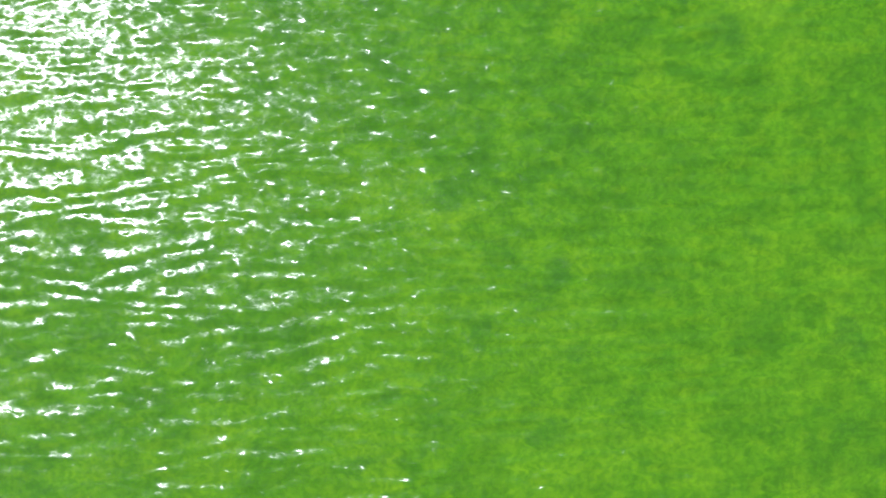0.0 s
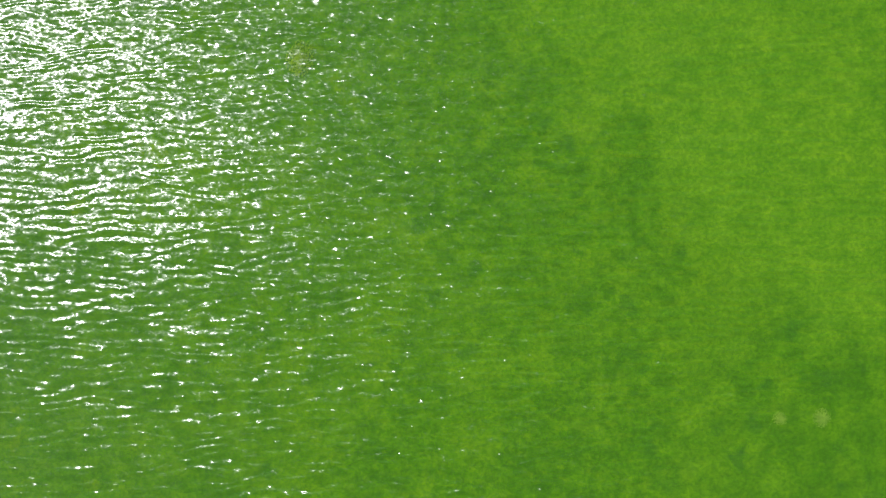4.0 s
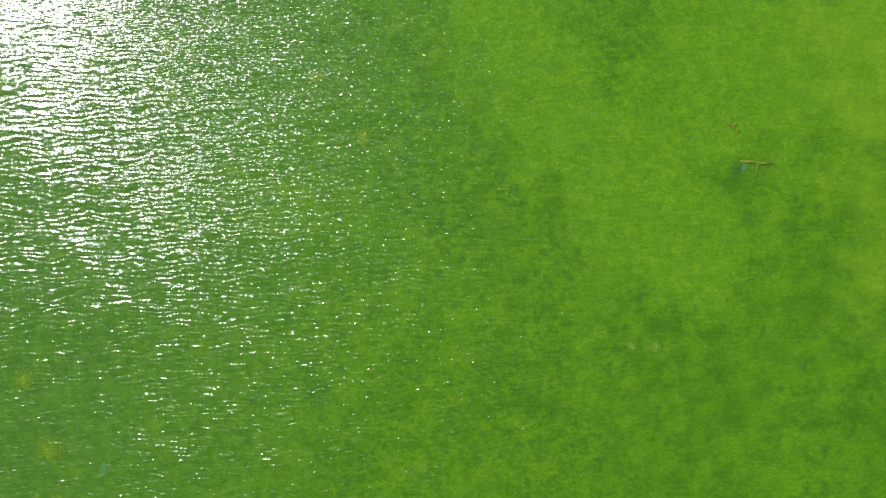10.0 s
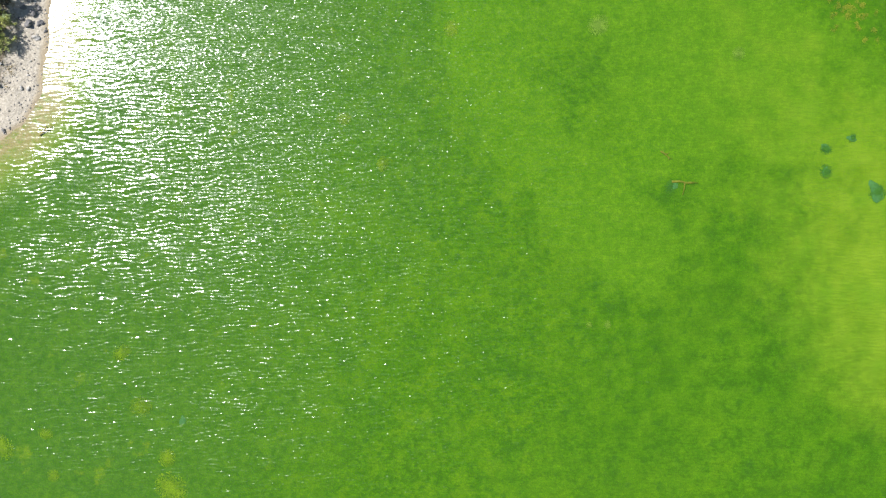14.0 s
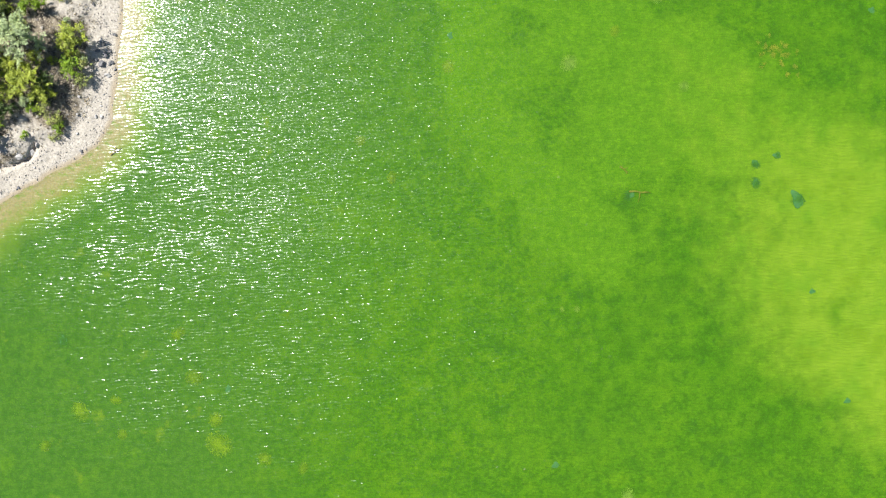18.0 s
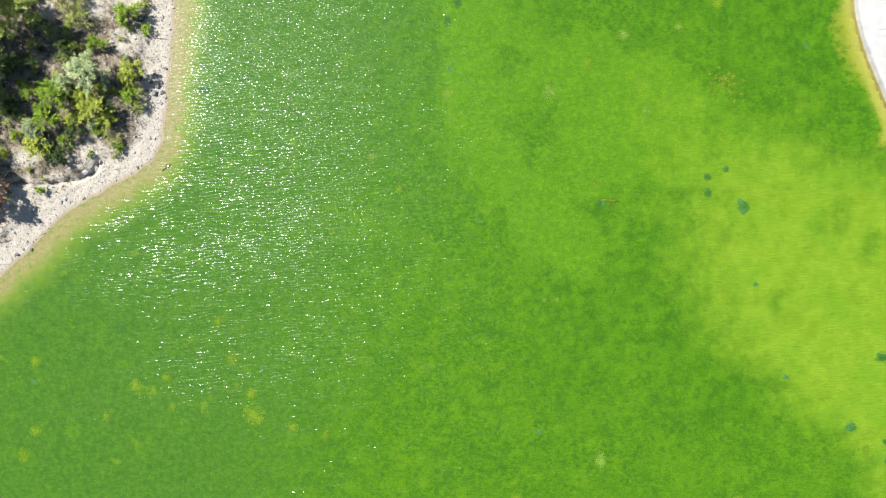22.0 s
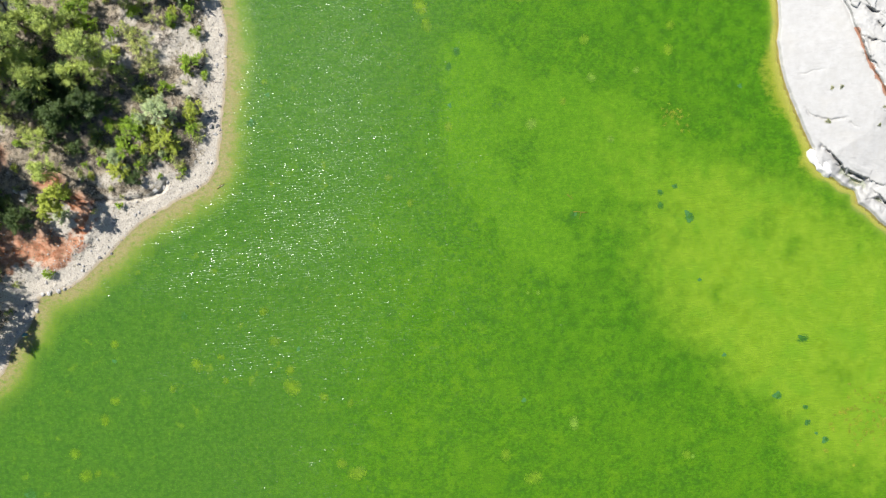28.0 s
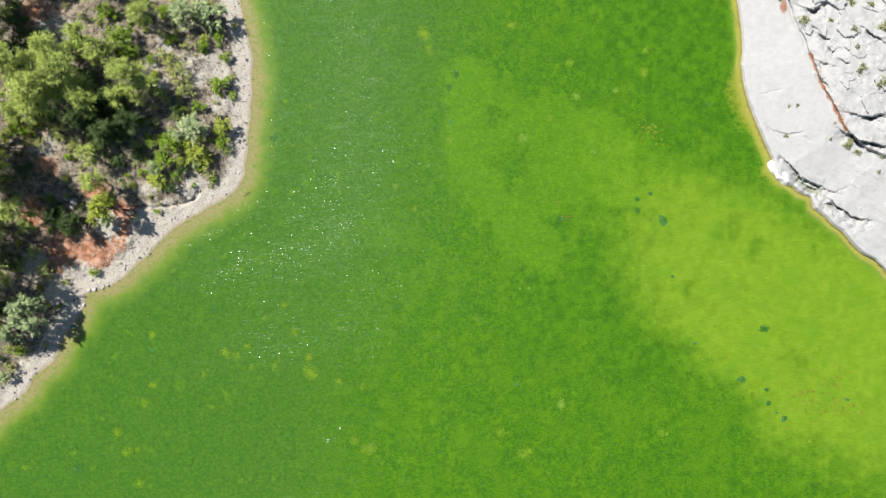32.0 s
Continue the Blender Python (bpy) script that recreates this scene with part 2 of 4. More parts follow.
def limestone(name, pale=1.0):
    k = Mat(name)
    p = k.place()
    big, mid, fine = k.noise(p, 0.18, 4), k.noise(k.scaled(p, 1, 1, 1), 0.9, 5, 0.62), k.noise(p, 6.0, 4, 0.65)
    streak = k.noise(k.scaled(p, 0.5, 2.2, 1, -35), 1.2, 4, 0.6)
    c = k.mix(k.step(mid, 0.3, 0.7), (0.356 * pale, 0.343 * pale, 0.320 * pale), (0.394 * pale, 0.382 * pale, 0.360 * pale))
    c = k.mix(k.step(streak, 0.55, 0.72, 0, 0.28), c, (0.267 * pale, 0.257 * pale, 0.242 * pale))
    c = k.mix(k.step(big, 0.52, 0.7, 0, 0.5), c, (0.372 * pale, 0.353 * pale, 0.316 * pale))
    c = k.mix(k.step(fine, 0.60, 0.72, 0, 0.35), c, (0.248, 0.2387, 0.2232))
    red = k.attr("red")
    c = k.mix(k.step(k.calc('ADD', red, k.calc('MULTIPLY', k.calc('SUBTRACT', fine, 0.5), 1.6)), 0.45, 0.75), c, k.mix(mid, (0.150, 0.070, 0.043), (0.290, 0.150, 0.095)))
    wet = k.attr("wet")
    c = k.mix(k.step(k.calc('ADD', wet, k.calc('MULTIPLY', k.calc('SUBTRACT', fine, 0.5), 0.4)), 0.35, 0.7), c, k.mix(mid, (0.1736, 0.1302, 0.0341), (0.2852, 0.2356, 0.0744)))
    h = k.calc('ADD', k.calc('MULTIPLY', fine, 0.3), k.calc('ADD', mid, k.calc('MULTIPLY', streak, 0.7)))
    return k.end(k.surface(c, 0.9, k.bump(h, 0.45, 0.10), 0.2))


def leaf_material(name, dark, lit, through_light=0.22, rough=0.55):
    k = Mat(name)
    geo = k.node("ShaderNodeNewGeometry")
    own = k.node("ShaderNodeObjectInfo").outputs["Random"]
    c = k.mix(geo.outputs["Random Per Island"], dark, lit)
    tuft = k.noise(geo.outputs["Position"], 1.1, 3, 0.6)
    c = k.mix(1.0, c, k.mix(k.step(tuft, 0.34, 0.66), (0.62, 0.68, 0.72), (1.32, 1.26, 1.10)), 'MULTIPLY')
    c = k.mix(k.calc('MULTIPLY', own, 0.35), c, (lit[0] * 1.08, lit[1] * 1.02, lit[2] * 0.9))
    a = k.surface(c, rough, None, 0.3)
    b = k.node("ShaderNodeBsdfTranslucent", {"Color": c}).outputs[0]
    return k.end(k.node("ShaderNodeMixShader", {0: through_light, 1: a, 2: b}).outputs[0])


def plain(name, a, b, scale, rough=0.85, bump=0.3, dist=0.05, spec=0.2):
    k = Mat(name)
    p = k.node("ShaderNodeTexCoord").outputs["Object"]
    own = k.node("ShaderNodeObjectInfo").outputs["Random"]
    n = k.noise(p, scale, 4, 0.6)
    c = k.mix(k.step(n, 0.3, 0.7), a, b)
    c = k.mix(k.calc('MULTIPLY', own, 0.3), c, (b[0] * 1.1, b[1] * 1.05, b[2]))
    c = k.mix(k.step(k.noise(p, scale * 6, 3), 0.58, 0.7, 0, 0.4), c, (a[0] * 0.6, a[1] * 0.6, a[2] * 0.6))
    return k.end(k.surface(c, rough, k.bump(n, bump, dist), spec))


GROUND, WATER = ground_material(), water_material()
ROCK, LEDGE = limestone("pale_limestone", 0.85), limestone("white_limestone", 1.3)
PINE = leaf_material("pine_needles", (0.140, 0.205, 0.038), (0.560, 0.650, 0.165), 0.20)
OLIVE = leaf_material("olive_scrub_leaf", (0.16, 0.195, 0.050), (0.50, 0.540, 0.170), 0.20)
GREEN = leaf_material("bright_shrub_leaf", (0.13, 0.220, 0.015), (0.32, 0.460, 0.040), 0.20)
LIME = leaf_material("yellow_green_leaf", (0.24, 0.290, 0.030), (0.46, 0.520, 0.080), 0.20)
SILVER = leaf_material("silver_green_leaf", (0.25, 0.330, 0.165), (0.50, 0.580, 0.310), 0.20)
# Dark evergreen green, lowered further so the wood's shade sits in the leaf colour.
DARK = leaf_material("dark_evergreen_leaf", (0.042, 0.074, 0.018), (0.105, 0.160, 0.042))
SAGE = leaf_material("sage_cushion_leaf", (0.186, 0.1984, 0.0806), (0.3596, 0.372, 0.186))
STRAW = leaf_material("dry_grass_blade", (0.1488, 0.1178, 0.062), (0.2852, 0.2418, 0.1488), 0.15, 0.8)
BARK = plain("grey_brown_bark", (0.0682, 0.0496, 0.0372), (0.1488, 0.1116, 0.0868), 4.0)
TWIG = plain("bleached_twig", (0.124, 0.1023, 0.0806), (0.2604, 0.2294, 0.1922), 3.0)
DRIFT = plain("waterlogged_wood", (0.150, 0.100, 0.040), (0.300, 0.205, 0.090), 3.0)
STONE = plain("pale_stone", (0.2356, 0.2232, 0.2046), (0.4092, 0.3906, 0.3596), 2.0)
GREYSTONE = plain("grey_stone", (0.0744, 0.0744, 0.0775), (0.186, 0.1798, 0.1767), 2.0)
SUNKEN = plain("slimed_sunken_stone", (0.040, 0.130, 0.140), (0.085, 0.195, 0.190), 1.5)
CLUMP = leaf_material("yellow_algae_tuft", (0.1488, 0.2294, 0.0248), (0.248, 0.3224, 0.0372), 0.1, 0.8)
FOAM = leaf_material("pale_algae_tuft", (0.1612, 0.2604, 0.0682), (0.2728, 0.3596, 0.124), 0.1, 0.8)
WEED = leaf_material("rusty_weed_frond", (0.230, 0.205, 0.045), (0.440, 0.350, 0.120), 0.2, 0.8)
MOSS = leaf_material("dark_algae_tuft", (0.0223, 0.093, 0.062), (0.0465, 0.1364, 0.0744), 0.2, 0.8)


# ---------------------------------------------------------------- numbers
def hashed(ix, iy, seed):
    n = (ix.astype(np.int64) * 374761393 + iy.astype(np.int64) * 668265263 + seed * 1442695041) & 0x7FFFFFFF
    n = ((n ^ (n >> 13)) * 1274126177) & 0x7FFFFFFF
    n = ((n ^ (n >> 16)) * 1103515245) & 0x7FFFFFFF
    return (n >> 7) % 65536 / 65535.0


def grain(x, y, seed=0):
    """Smooth noise, 0 to 1."""
    ix, iy = np.floor(x), np.floor(y)
    fx, fy = x - ix, y - iy
    fx, fy = fx * fx * (3 - 2 * fx), fy * fy * (3 - 2 * fy)
    a, b = hashed(ix, iy, seed), hashed(ix + 1, iy, seed)
    c, d = hashed(ix, iy + 1, seed), hashed(ix + 1, iy + 1, seed)
    return (a * (1 - fx) + b * fx) * (1 - fy) + (c * (1 - fx) + d * fx) * fy


def fbm(x, y, seed=0, octaves=4):
    total, amp, norm = 0.0, 1.0, 0.0
    for o in range(octaves):
        total = total + amp * grain(x * 2 ** o + 17.3 * o, y * 2 ** o - 9.1 * o, seed + o)
        norm += amp
        amp *= 0.5
    return total / norm - 0.5


def smooth(v, a, b):
    t = np.clip((v - a) / (b - a), 0, 1)
    return t * t * (3 - 2 * t)


def to_line(pts, x, y, closed=False):
    best = np.full(x.shape, 1e9)
    ends = pts[1:] + pts[:1] if closed else pts[1:]
    for (ax, ay), (bx, by) in zip(pts, ends):
        dx, dy = bx - ax, by - ay
        t = np.clip(((x - ax) * dx + (y - ay) * dy) / (dx * dx + dy * dy), 0, 1)
        best = np.minimum(best, np.hypot(x - ax - t * dx, y - ay - t * dy))
    return best


def sided(pts, x, y):
    """Distance to a line, positive to the right of its course."""
    best, side = np.full(x.shape, 1e9), np.ones(x.shape)
    for (ax, ay), (bx, by) in zip(pts, pts[1:]):
        dx, dy = bx - ax, by - ay
        t = np.clip(((x - ax) * dx + (y - ay) * dy) / (dx * dx + dy * dy), 0, 1)
        d = np.hypot(x - ax - t * dx, y - ay - t * dy)
        side = np.where(d < best, np.where((x - ax) * dy - (y - ay) * dx > 0, 1.0, -1.0), side)
        best = np.minimum(best, d)
    return best * side


def inside(pts, x, y):
    """Distance to an outline, positive within it."""
    odd = np.zeros(x.shape, bool)
    for (ax, ay), (bx, by) in zip(pts, pts[1:] + pts[:1]):
        if ay != by:
            odd ^= ((ay > y) != (by > y)) & (x < (bx - ax) * (y - ay) / (by - ay) + ax)
    return np.where(odd, 1, -1) * to_line(pts, x, y, True)


def spaced(*runs):
    """Grid lines from runs of (start, end, step)."""
    out = []
    for a, b, s in runs:
        out += list(np.linspace(a, b, max(1, round((b - a) / s)), endpoint=False))
    return np.array(out + [runs[-1][1]])


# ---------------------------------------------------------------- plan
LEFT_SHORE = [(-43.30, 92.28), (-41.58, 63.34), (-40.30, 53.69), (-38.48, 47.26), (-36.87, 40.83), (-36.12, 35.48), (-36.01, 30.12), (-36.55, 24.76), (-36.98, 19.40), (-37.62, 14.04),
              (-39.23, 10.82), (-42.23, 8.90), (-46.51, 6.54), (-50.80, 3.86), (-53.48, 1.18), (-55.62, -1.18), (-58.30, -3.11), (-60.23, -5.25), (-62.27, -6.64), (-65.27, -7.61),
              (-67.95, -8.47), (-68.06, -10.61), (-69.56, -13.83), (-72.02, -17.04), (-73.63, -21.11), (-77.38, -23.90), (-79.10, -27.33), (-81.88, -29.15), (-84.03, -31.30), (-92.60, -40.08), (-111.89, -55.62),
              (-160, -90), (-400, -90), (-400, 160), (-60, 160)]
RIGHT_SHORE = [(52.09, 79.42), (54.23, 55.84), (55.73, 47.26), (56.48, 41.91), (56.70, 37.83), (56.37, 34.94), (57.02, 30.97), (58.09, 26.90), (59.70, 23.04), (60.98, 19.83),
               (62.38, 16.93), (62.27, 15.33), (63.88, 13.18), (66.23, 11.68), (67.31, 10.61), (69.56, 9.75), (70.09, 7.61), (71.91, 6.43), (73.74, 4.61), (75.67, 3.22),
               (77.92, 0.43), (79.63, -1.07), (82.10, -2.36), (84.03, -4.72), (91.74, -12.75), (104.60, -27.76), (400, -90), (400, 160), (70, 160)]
TONGUE = [(0.6, 33.3), (4.9, 36.0), (8.4, 34.2), (10.3, 31.2), (13.5, 28.5), (16.2, 27.4), (21.5, 26.9), (26.9, 25.3), (32.2, 24.2), (36.0, 21.5), (40.8, 19.2), (46.2, 16.2), (52.0, 13.0), (44.0, 6.0),
          (34.0, 8.0), (29.0, 9.0), (26.0, 6.0), (24.0, 3.0), (23.1, -3.1), (21.0, -4.7), (17.8, -3.1), (12.4, 1.2), (10.3, 5.5), (4.9, 9.7), (1.2, 11.9), (0.1, 19.4), (1.2, 25.8)]
BELT = [(24.0, 24.0), (31.0, 22.5), (38.0, 19.0), (45.0, 16.0), (52.0, 13.5), (58.0, 11.0), (64.0, 8.5), (71.0, 4.4), (98.0, -6.0), (98.0, -49.0), (78.9, -44.9), (67.0, -40.0), (59.0, -33.0), (54.0, -26.5),
        (49.0, -21.0), (44.5, -17.0), (40.0, -12.7), (35.0, -8.5), (31.5, -3.0), (29.8, 3.0), (28.5, 8.0), (26.0, 13.0)]
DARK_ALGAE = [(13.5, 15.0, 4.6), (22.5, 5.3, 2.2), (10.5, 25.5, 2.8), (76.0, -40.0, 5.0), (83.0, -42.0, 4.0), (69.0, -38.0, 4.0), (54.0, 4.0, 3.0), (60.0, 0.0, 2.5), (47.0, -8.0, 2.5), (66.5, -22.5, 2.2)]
PALE_ALGAE = [(5.0, 34.0, 2.4), (9.0, 31.0, 2.4), (13.0, 27.6, 2.4), (19.0, 26.0, 2.4), (25.0, 24.5, 2.6), (31.0, 22.0, 3.0), (3.0, 24.0, 2.8), (3.0, 18.0, 2.6), (8.0, 11.0, 3.0), (13.0, 4.0, 3.0), (17.0, 0.2, 3.4), (20.0, -2.0, 2.6),
              (24.0, 14.0, 4.0), (29.0, 14.5, 4.0)]
RED_EARTH = [(-59.91, 2.25, 4.5), (-62.05, 0.11, 3.5), (-67.95, -0.96, 5.0), (-72.24, 0.11, 4.5), (-60.98, 6.00, 3.0), (-64.73, 11.36, 2.5), (-70.09, -3.11, 4.0), (-75.45, 21.54, 3.0), (-75.99, 44.05, 3.5),
             (-77.59, 6.54, 3.0), (-74.38, 15.11, 2.5)]
PALE_GRAVEL = [(-55.95, 35.26, 2.6), (-51.87, 38.26, 2.4), (-52.73, 31.19, 2.0), (-55.09, 4.39, 4.5), (-57.23, 0.64, 4.0), (-69.02, -6.32, 5.0), (-48.66, 12.97, 2.4), (-42.23, 26.90, 2.5), (-42.76, 34.40, 3.5), (-46.51, 33.33, 3.0), (-60.98, -3.11, 3.5), (-73.84, 41.91, 4.0),
               (-51.87, 7.61, 3.0), (-46.51, 11.36, 2.6), (-74.92, 20.47, 3.0), (-63.66, 4.39, 3.0), (-58.30, 33.33, 3.0), (-77.59, -3.11, 3.0), (-56.16, 11.90, 2.0), (-64.73, -5.25, 3.0), (-72.24, -7.93, 3.0)]
BANK_CRACK = [(-62.05, 8.47), (-59.91, 7.82), (-57.23, 8.15), (-54.55, 7.82), (-51.87, 8.25), (-49.19, 8.57), (-47.05, 9.54), (-46.30, 11.04)]
SUMMIT = 120.0


def relief(u, v, z):
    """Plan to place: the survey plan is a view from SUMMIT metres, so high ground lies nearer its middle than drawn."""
    k = 1 - np.clip(z, -3, 25) / SUMMIT
    return u * k, v * k


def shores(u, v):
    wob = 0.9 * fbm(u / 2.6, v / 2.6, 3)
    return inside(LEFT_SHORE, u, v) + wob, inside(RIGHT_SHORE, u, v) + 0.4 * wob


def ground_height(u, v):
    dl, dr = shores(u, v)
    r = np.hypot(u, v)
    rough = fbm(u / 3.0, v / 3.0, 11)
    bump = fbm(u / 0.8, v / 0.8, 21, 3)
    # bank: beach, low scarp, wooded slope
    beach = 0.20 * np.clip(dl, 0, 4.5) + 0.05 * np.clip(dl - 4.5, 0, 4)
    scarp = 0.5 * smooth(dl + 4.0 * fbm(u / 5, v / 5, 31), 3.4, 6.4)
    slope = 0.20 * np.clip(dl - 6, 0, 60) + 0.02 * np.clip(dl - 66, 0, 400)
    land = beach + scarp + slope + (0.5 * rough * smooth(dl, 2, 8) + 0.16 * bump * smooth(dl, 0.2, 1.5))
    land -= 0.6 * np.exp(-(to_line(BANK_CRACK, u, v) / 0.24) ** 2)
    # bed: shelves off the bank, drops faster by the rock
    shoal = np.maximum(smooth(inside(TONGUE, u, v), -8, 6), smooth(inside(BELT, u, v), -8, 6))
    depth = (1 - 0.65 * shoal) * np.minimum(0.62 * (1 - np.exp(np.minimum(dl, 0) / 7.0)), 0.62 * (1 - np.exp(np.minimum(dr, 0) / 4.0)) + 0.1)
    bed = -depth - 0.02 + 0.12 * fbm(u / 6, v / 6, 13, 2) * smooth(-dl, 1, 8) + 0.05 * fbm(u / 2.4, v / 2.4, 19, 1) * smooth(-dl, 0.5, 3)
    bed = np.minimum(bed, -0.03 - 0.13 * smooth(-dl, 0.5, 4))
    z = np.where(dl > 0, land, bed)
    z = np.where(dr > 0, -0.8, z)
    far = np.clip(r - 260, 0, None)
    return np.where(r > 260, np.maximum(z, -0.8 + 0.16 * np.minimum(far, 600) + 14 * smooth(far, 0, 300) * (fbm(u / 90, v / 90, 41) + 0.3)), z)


def blobs(spots, u, v):
    out = np.zeros(u.shape)
    for x, y, r in spots:
        out = np.maximum(out, np.exp(-((u - x) ** 2 + (v - y) ** 2) / (r * r)))
    return out


def sheet(name, us, vs, height, masks, material, mapped=True):
    """A relief sheet over a grid of plan lines, with named masks."""
    u, v = np.meshgrid(us, vs)
    u, v = u.ravel(), v.ravel()
    z = height(u, v)
    x, y = relief(u, v, z) if mapped else (u, v)
    w, h = len(us), len(vs)
    i = (np.arange(h - 1)[:, None] * w + np.arange(w - 1)).ravel()
    quads = np.stack([i, i + 1, i + w + 1, i + w], 1)
    me = bpy.data.meshes.new(name)
    me.vertices.add(len(u))
    me.vertices.foreach_set("co", np.stack([x, y, z], 1).astype(np.float32).ravel())
    me.loops.add(quads.size)
    me.loops.foreach_set("vertex_index", quads.ravel().astype(np.int32))
    me.polygons.add(len(quads))
    me.polygons.foreach_set("loop_start", np.arange(0, quads.size, 4, dtype=np.int32))
    me.polygons.foreach_set("use_smooth", np.ones(len(quads), bool))
    me.update(calc_edges=True)
    for key, values in masks(u, v).items():
        me.attributes.new(key, 'FLOAT', 'POINT').data.foreach_set("value", values.astype(np.float32))
    me.materials.append(material)
    return new(name, me)


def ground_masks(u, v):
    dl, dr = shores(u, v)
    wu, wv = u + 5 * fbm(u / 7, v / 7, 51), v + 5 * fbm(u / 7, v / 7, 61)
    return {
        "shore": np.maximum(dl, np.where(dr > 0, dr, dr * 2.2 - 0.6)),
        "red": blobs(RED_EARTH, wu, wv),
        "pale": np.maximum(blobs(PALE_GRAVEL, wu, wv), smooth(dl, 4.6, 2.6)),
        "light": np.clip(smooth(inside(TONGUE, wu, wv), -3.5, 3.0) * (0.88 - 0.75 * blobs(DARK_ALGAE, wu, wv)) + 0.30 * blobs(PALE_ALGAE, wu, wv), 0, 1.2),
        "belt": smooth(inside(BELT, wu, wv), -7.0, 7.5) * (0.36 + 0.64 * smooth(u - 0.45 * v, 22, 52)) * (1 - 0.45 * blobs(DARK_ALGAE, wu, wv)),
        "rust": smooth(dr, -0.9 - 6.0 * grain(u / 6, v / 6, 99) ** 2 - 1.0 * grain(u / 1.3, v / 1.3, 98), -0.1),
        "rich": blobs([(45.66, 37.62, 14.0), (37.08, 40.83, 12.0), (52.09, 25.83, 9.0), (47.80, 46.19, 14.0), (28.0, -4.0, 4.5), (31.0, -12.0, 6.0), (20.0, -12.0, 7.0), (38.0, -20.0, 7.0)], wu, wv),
        # Where the bed takes its deep-water tone and painted sky blue.
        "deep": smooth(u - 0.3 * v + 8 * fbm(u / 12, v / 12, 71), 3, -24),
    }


ground = sheet("ground", spaced((-2600, -400, 160), (-400, -110, 14), (-110, -88, 1.2), (-88, -34, 0.26), (-34, 90, 0.55), (90, 130, 4), (130, 420, 18), (420, 2600, 160)),
               spaced((-2600, -400, 160), (-400, -80, 14), (-80, -54, 1.6), (-54, 56, 0.30), (56, 80, 2), (80, 400, 14), (400, 2600, 160)),
               ground_height, ground_masks, GROUND)
tagged(ground, "pale gravel beach, red earth bank and algae-covered lake bed", "ground", kind="structure")


def flat(u, v):
    return np.zeros(u.shape)


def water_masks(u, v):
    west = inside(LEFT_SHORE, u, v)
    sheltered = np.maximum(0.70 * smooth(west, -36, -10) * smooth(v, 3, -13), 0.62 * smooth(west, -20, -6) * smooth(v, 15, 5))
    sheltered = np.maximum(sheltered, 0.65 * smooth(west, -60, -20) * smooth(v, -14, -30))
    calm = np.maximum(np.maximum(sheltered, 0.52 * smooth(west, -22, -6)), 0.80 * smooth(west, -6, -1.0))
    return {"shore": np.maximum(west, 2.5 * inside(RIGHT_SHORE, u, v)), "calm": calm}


water = sheet("water", spaced((-420, -90, 55), (-90, 90, 0.9), (90, 420, 55)), spaced((-420, -60, 45), (-60, 60, 0.9), (60, 420, 45)), flat, water_masks, WATER, False)
tagged(water, "clear green lake water with small wind ripples and sun glitter", "water", kind="structure")

# ---------------------------------------------------------------- limestone shore
SEAM = [(63.88, 53.69), (65.16, 47.80), (66.45, 44.05), (67.63, 41.69), (68.81, 38.90), (70.31, 35.26), (71.91, 31.19), (73.95, 27.97), (75.45, 24.54), (77.17, 21.54), (79.74, 19.40), (84.24, 17.04), (96.03, 11.90)]
RED_SEAM = [(69.45, 37.08), (70.31, 35.26), (71.38, 32.26), (72.45, 30.12), (73.95, 27.76), (74.81, 25.83), (76.31, 22.83)]
SHORE_NOTCHES = [([(61.20, 23.58), (62.16, 22.51), (63.88, 21.97), (65.59, 21.65), (68.16, 21.97)], 0.10, 0.4), ([(68.16, 21.54), (70.52, 20.26)], 0.08, 0.3),
                 ([(64.52, 17.15), (65.81, 15.75), (67.09, 14.47), (68.16, 12.75), (69.45, 11.47), (71.16, 11.04)], 0.34, 1.4), ([(68.20, 13.40), (70.20, 12.30), (71.90, 11.70)], 0.95, 1.8),
                 ([(72.02, 8.47), (73.52, 8.47), (75.02, 7.18)], 0.28, 0.8), ([(73.52, 9.22), (75.02, 7.82), (76.74, 6.54), (78.45, 5.68), (80.17, 5.47)], 0.55, 1.5),
                 ([(74.59, 6.11), (76.74, 5.04), (77.92, 3.54)], 0.16, 0.5), ([(59.59, 29.26), (61.95, 29.69), (64.31, 30.33)], 0.06, 0.15),
                 ([(79.52, -1.18), (81.56, -2.25), (83.81, -3.97)], 0.30, 0.7), ([(72.66, 10.07), (74.59, 10.82), (76.95, 11.90)], 0.10, 0.2)]
CRAG_NOTCHES = [([(71.00, 40.90), (72.20, 40.00), (73.60, 39.70)], 0.30, 0.9), ([(72.88, 38.26), (73.74, 37.19), (74.59, 37.83)], 0.25, 0.7), ([(74.38, 36.33), (75.88, 35.48), (77.38, 35.05)], 0.20, 0.6),
                ([(71.30, 35.60), (72.20, 35.20), (73.40, 34.90)], 0.45, 0.9), ([(71.20, 32.60), (72.40, 31.60), (73.40, 30.20)], 0.25, 0.7), ([(80.17, 41.69), (81.67, 40.41), (83.38, 39.55)], 0.45, 1.2),
                ([(79.20, 25.30), (81.30, 25.00), (83.81, 25.60)], 0.60, 1.6), ([(76.70, 21.90), (78.90, 20.60), (81.50, 19.90), (84.00, 19.40)], 0.70, 1.9), ([(68.81, 45.76), (70.31, 45.12), (71.59, 46.19)], 0.60, 1.6),
                ([(75.67, 26.10), (77.40, 25.60), (79.00, 25.30)], 0.18, 0.5), ([(77.81, 33.55), (79.10, 31.40)], 0.14, 0.4)]


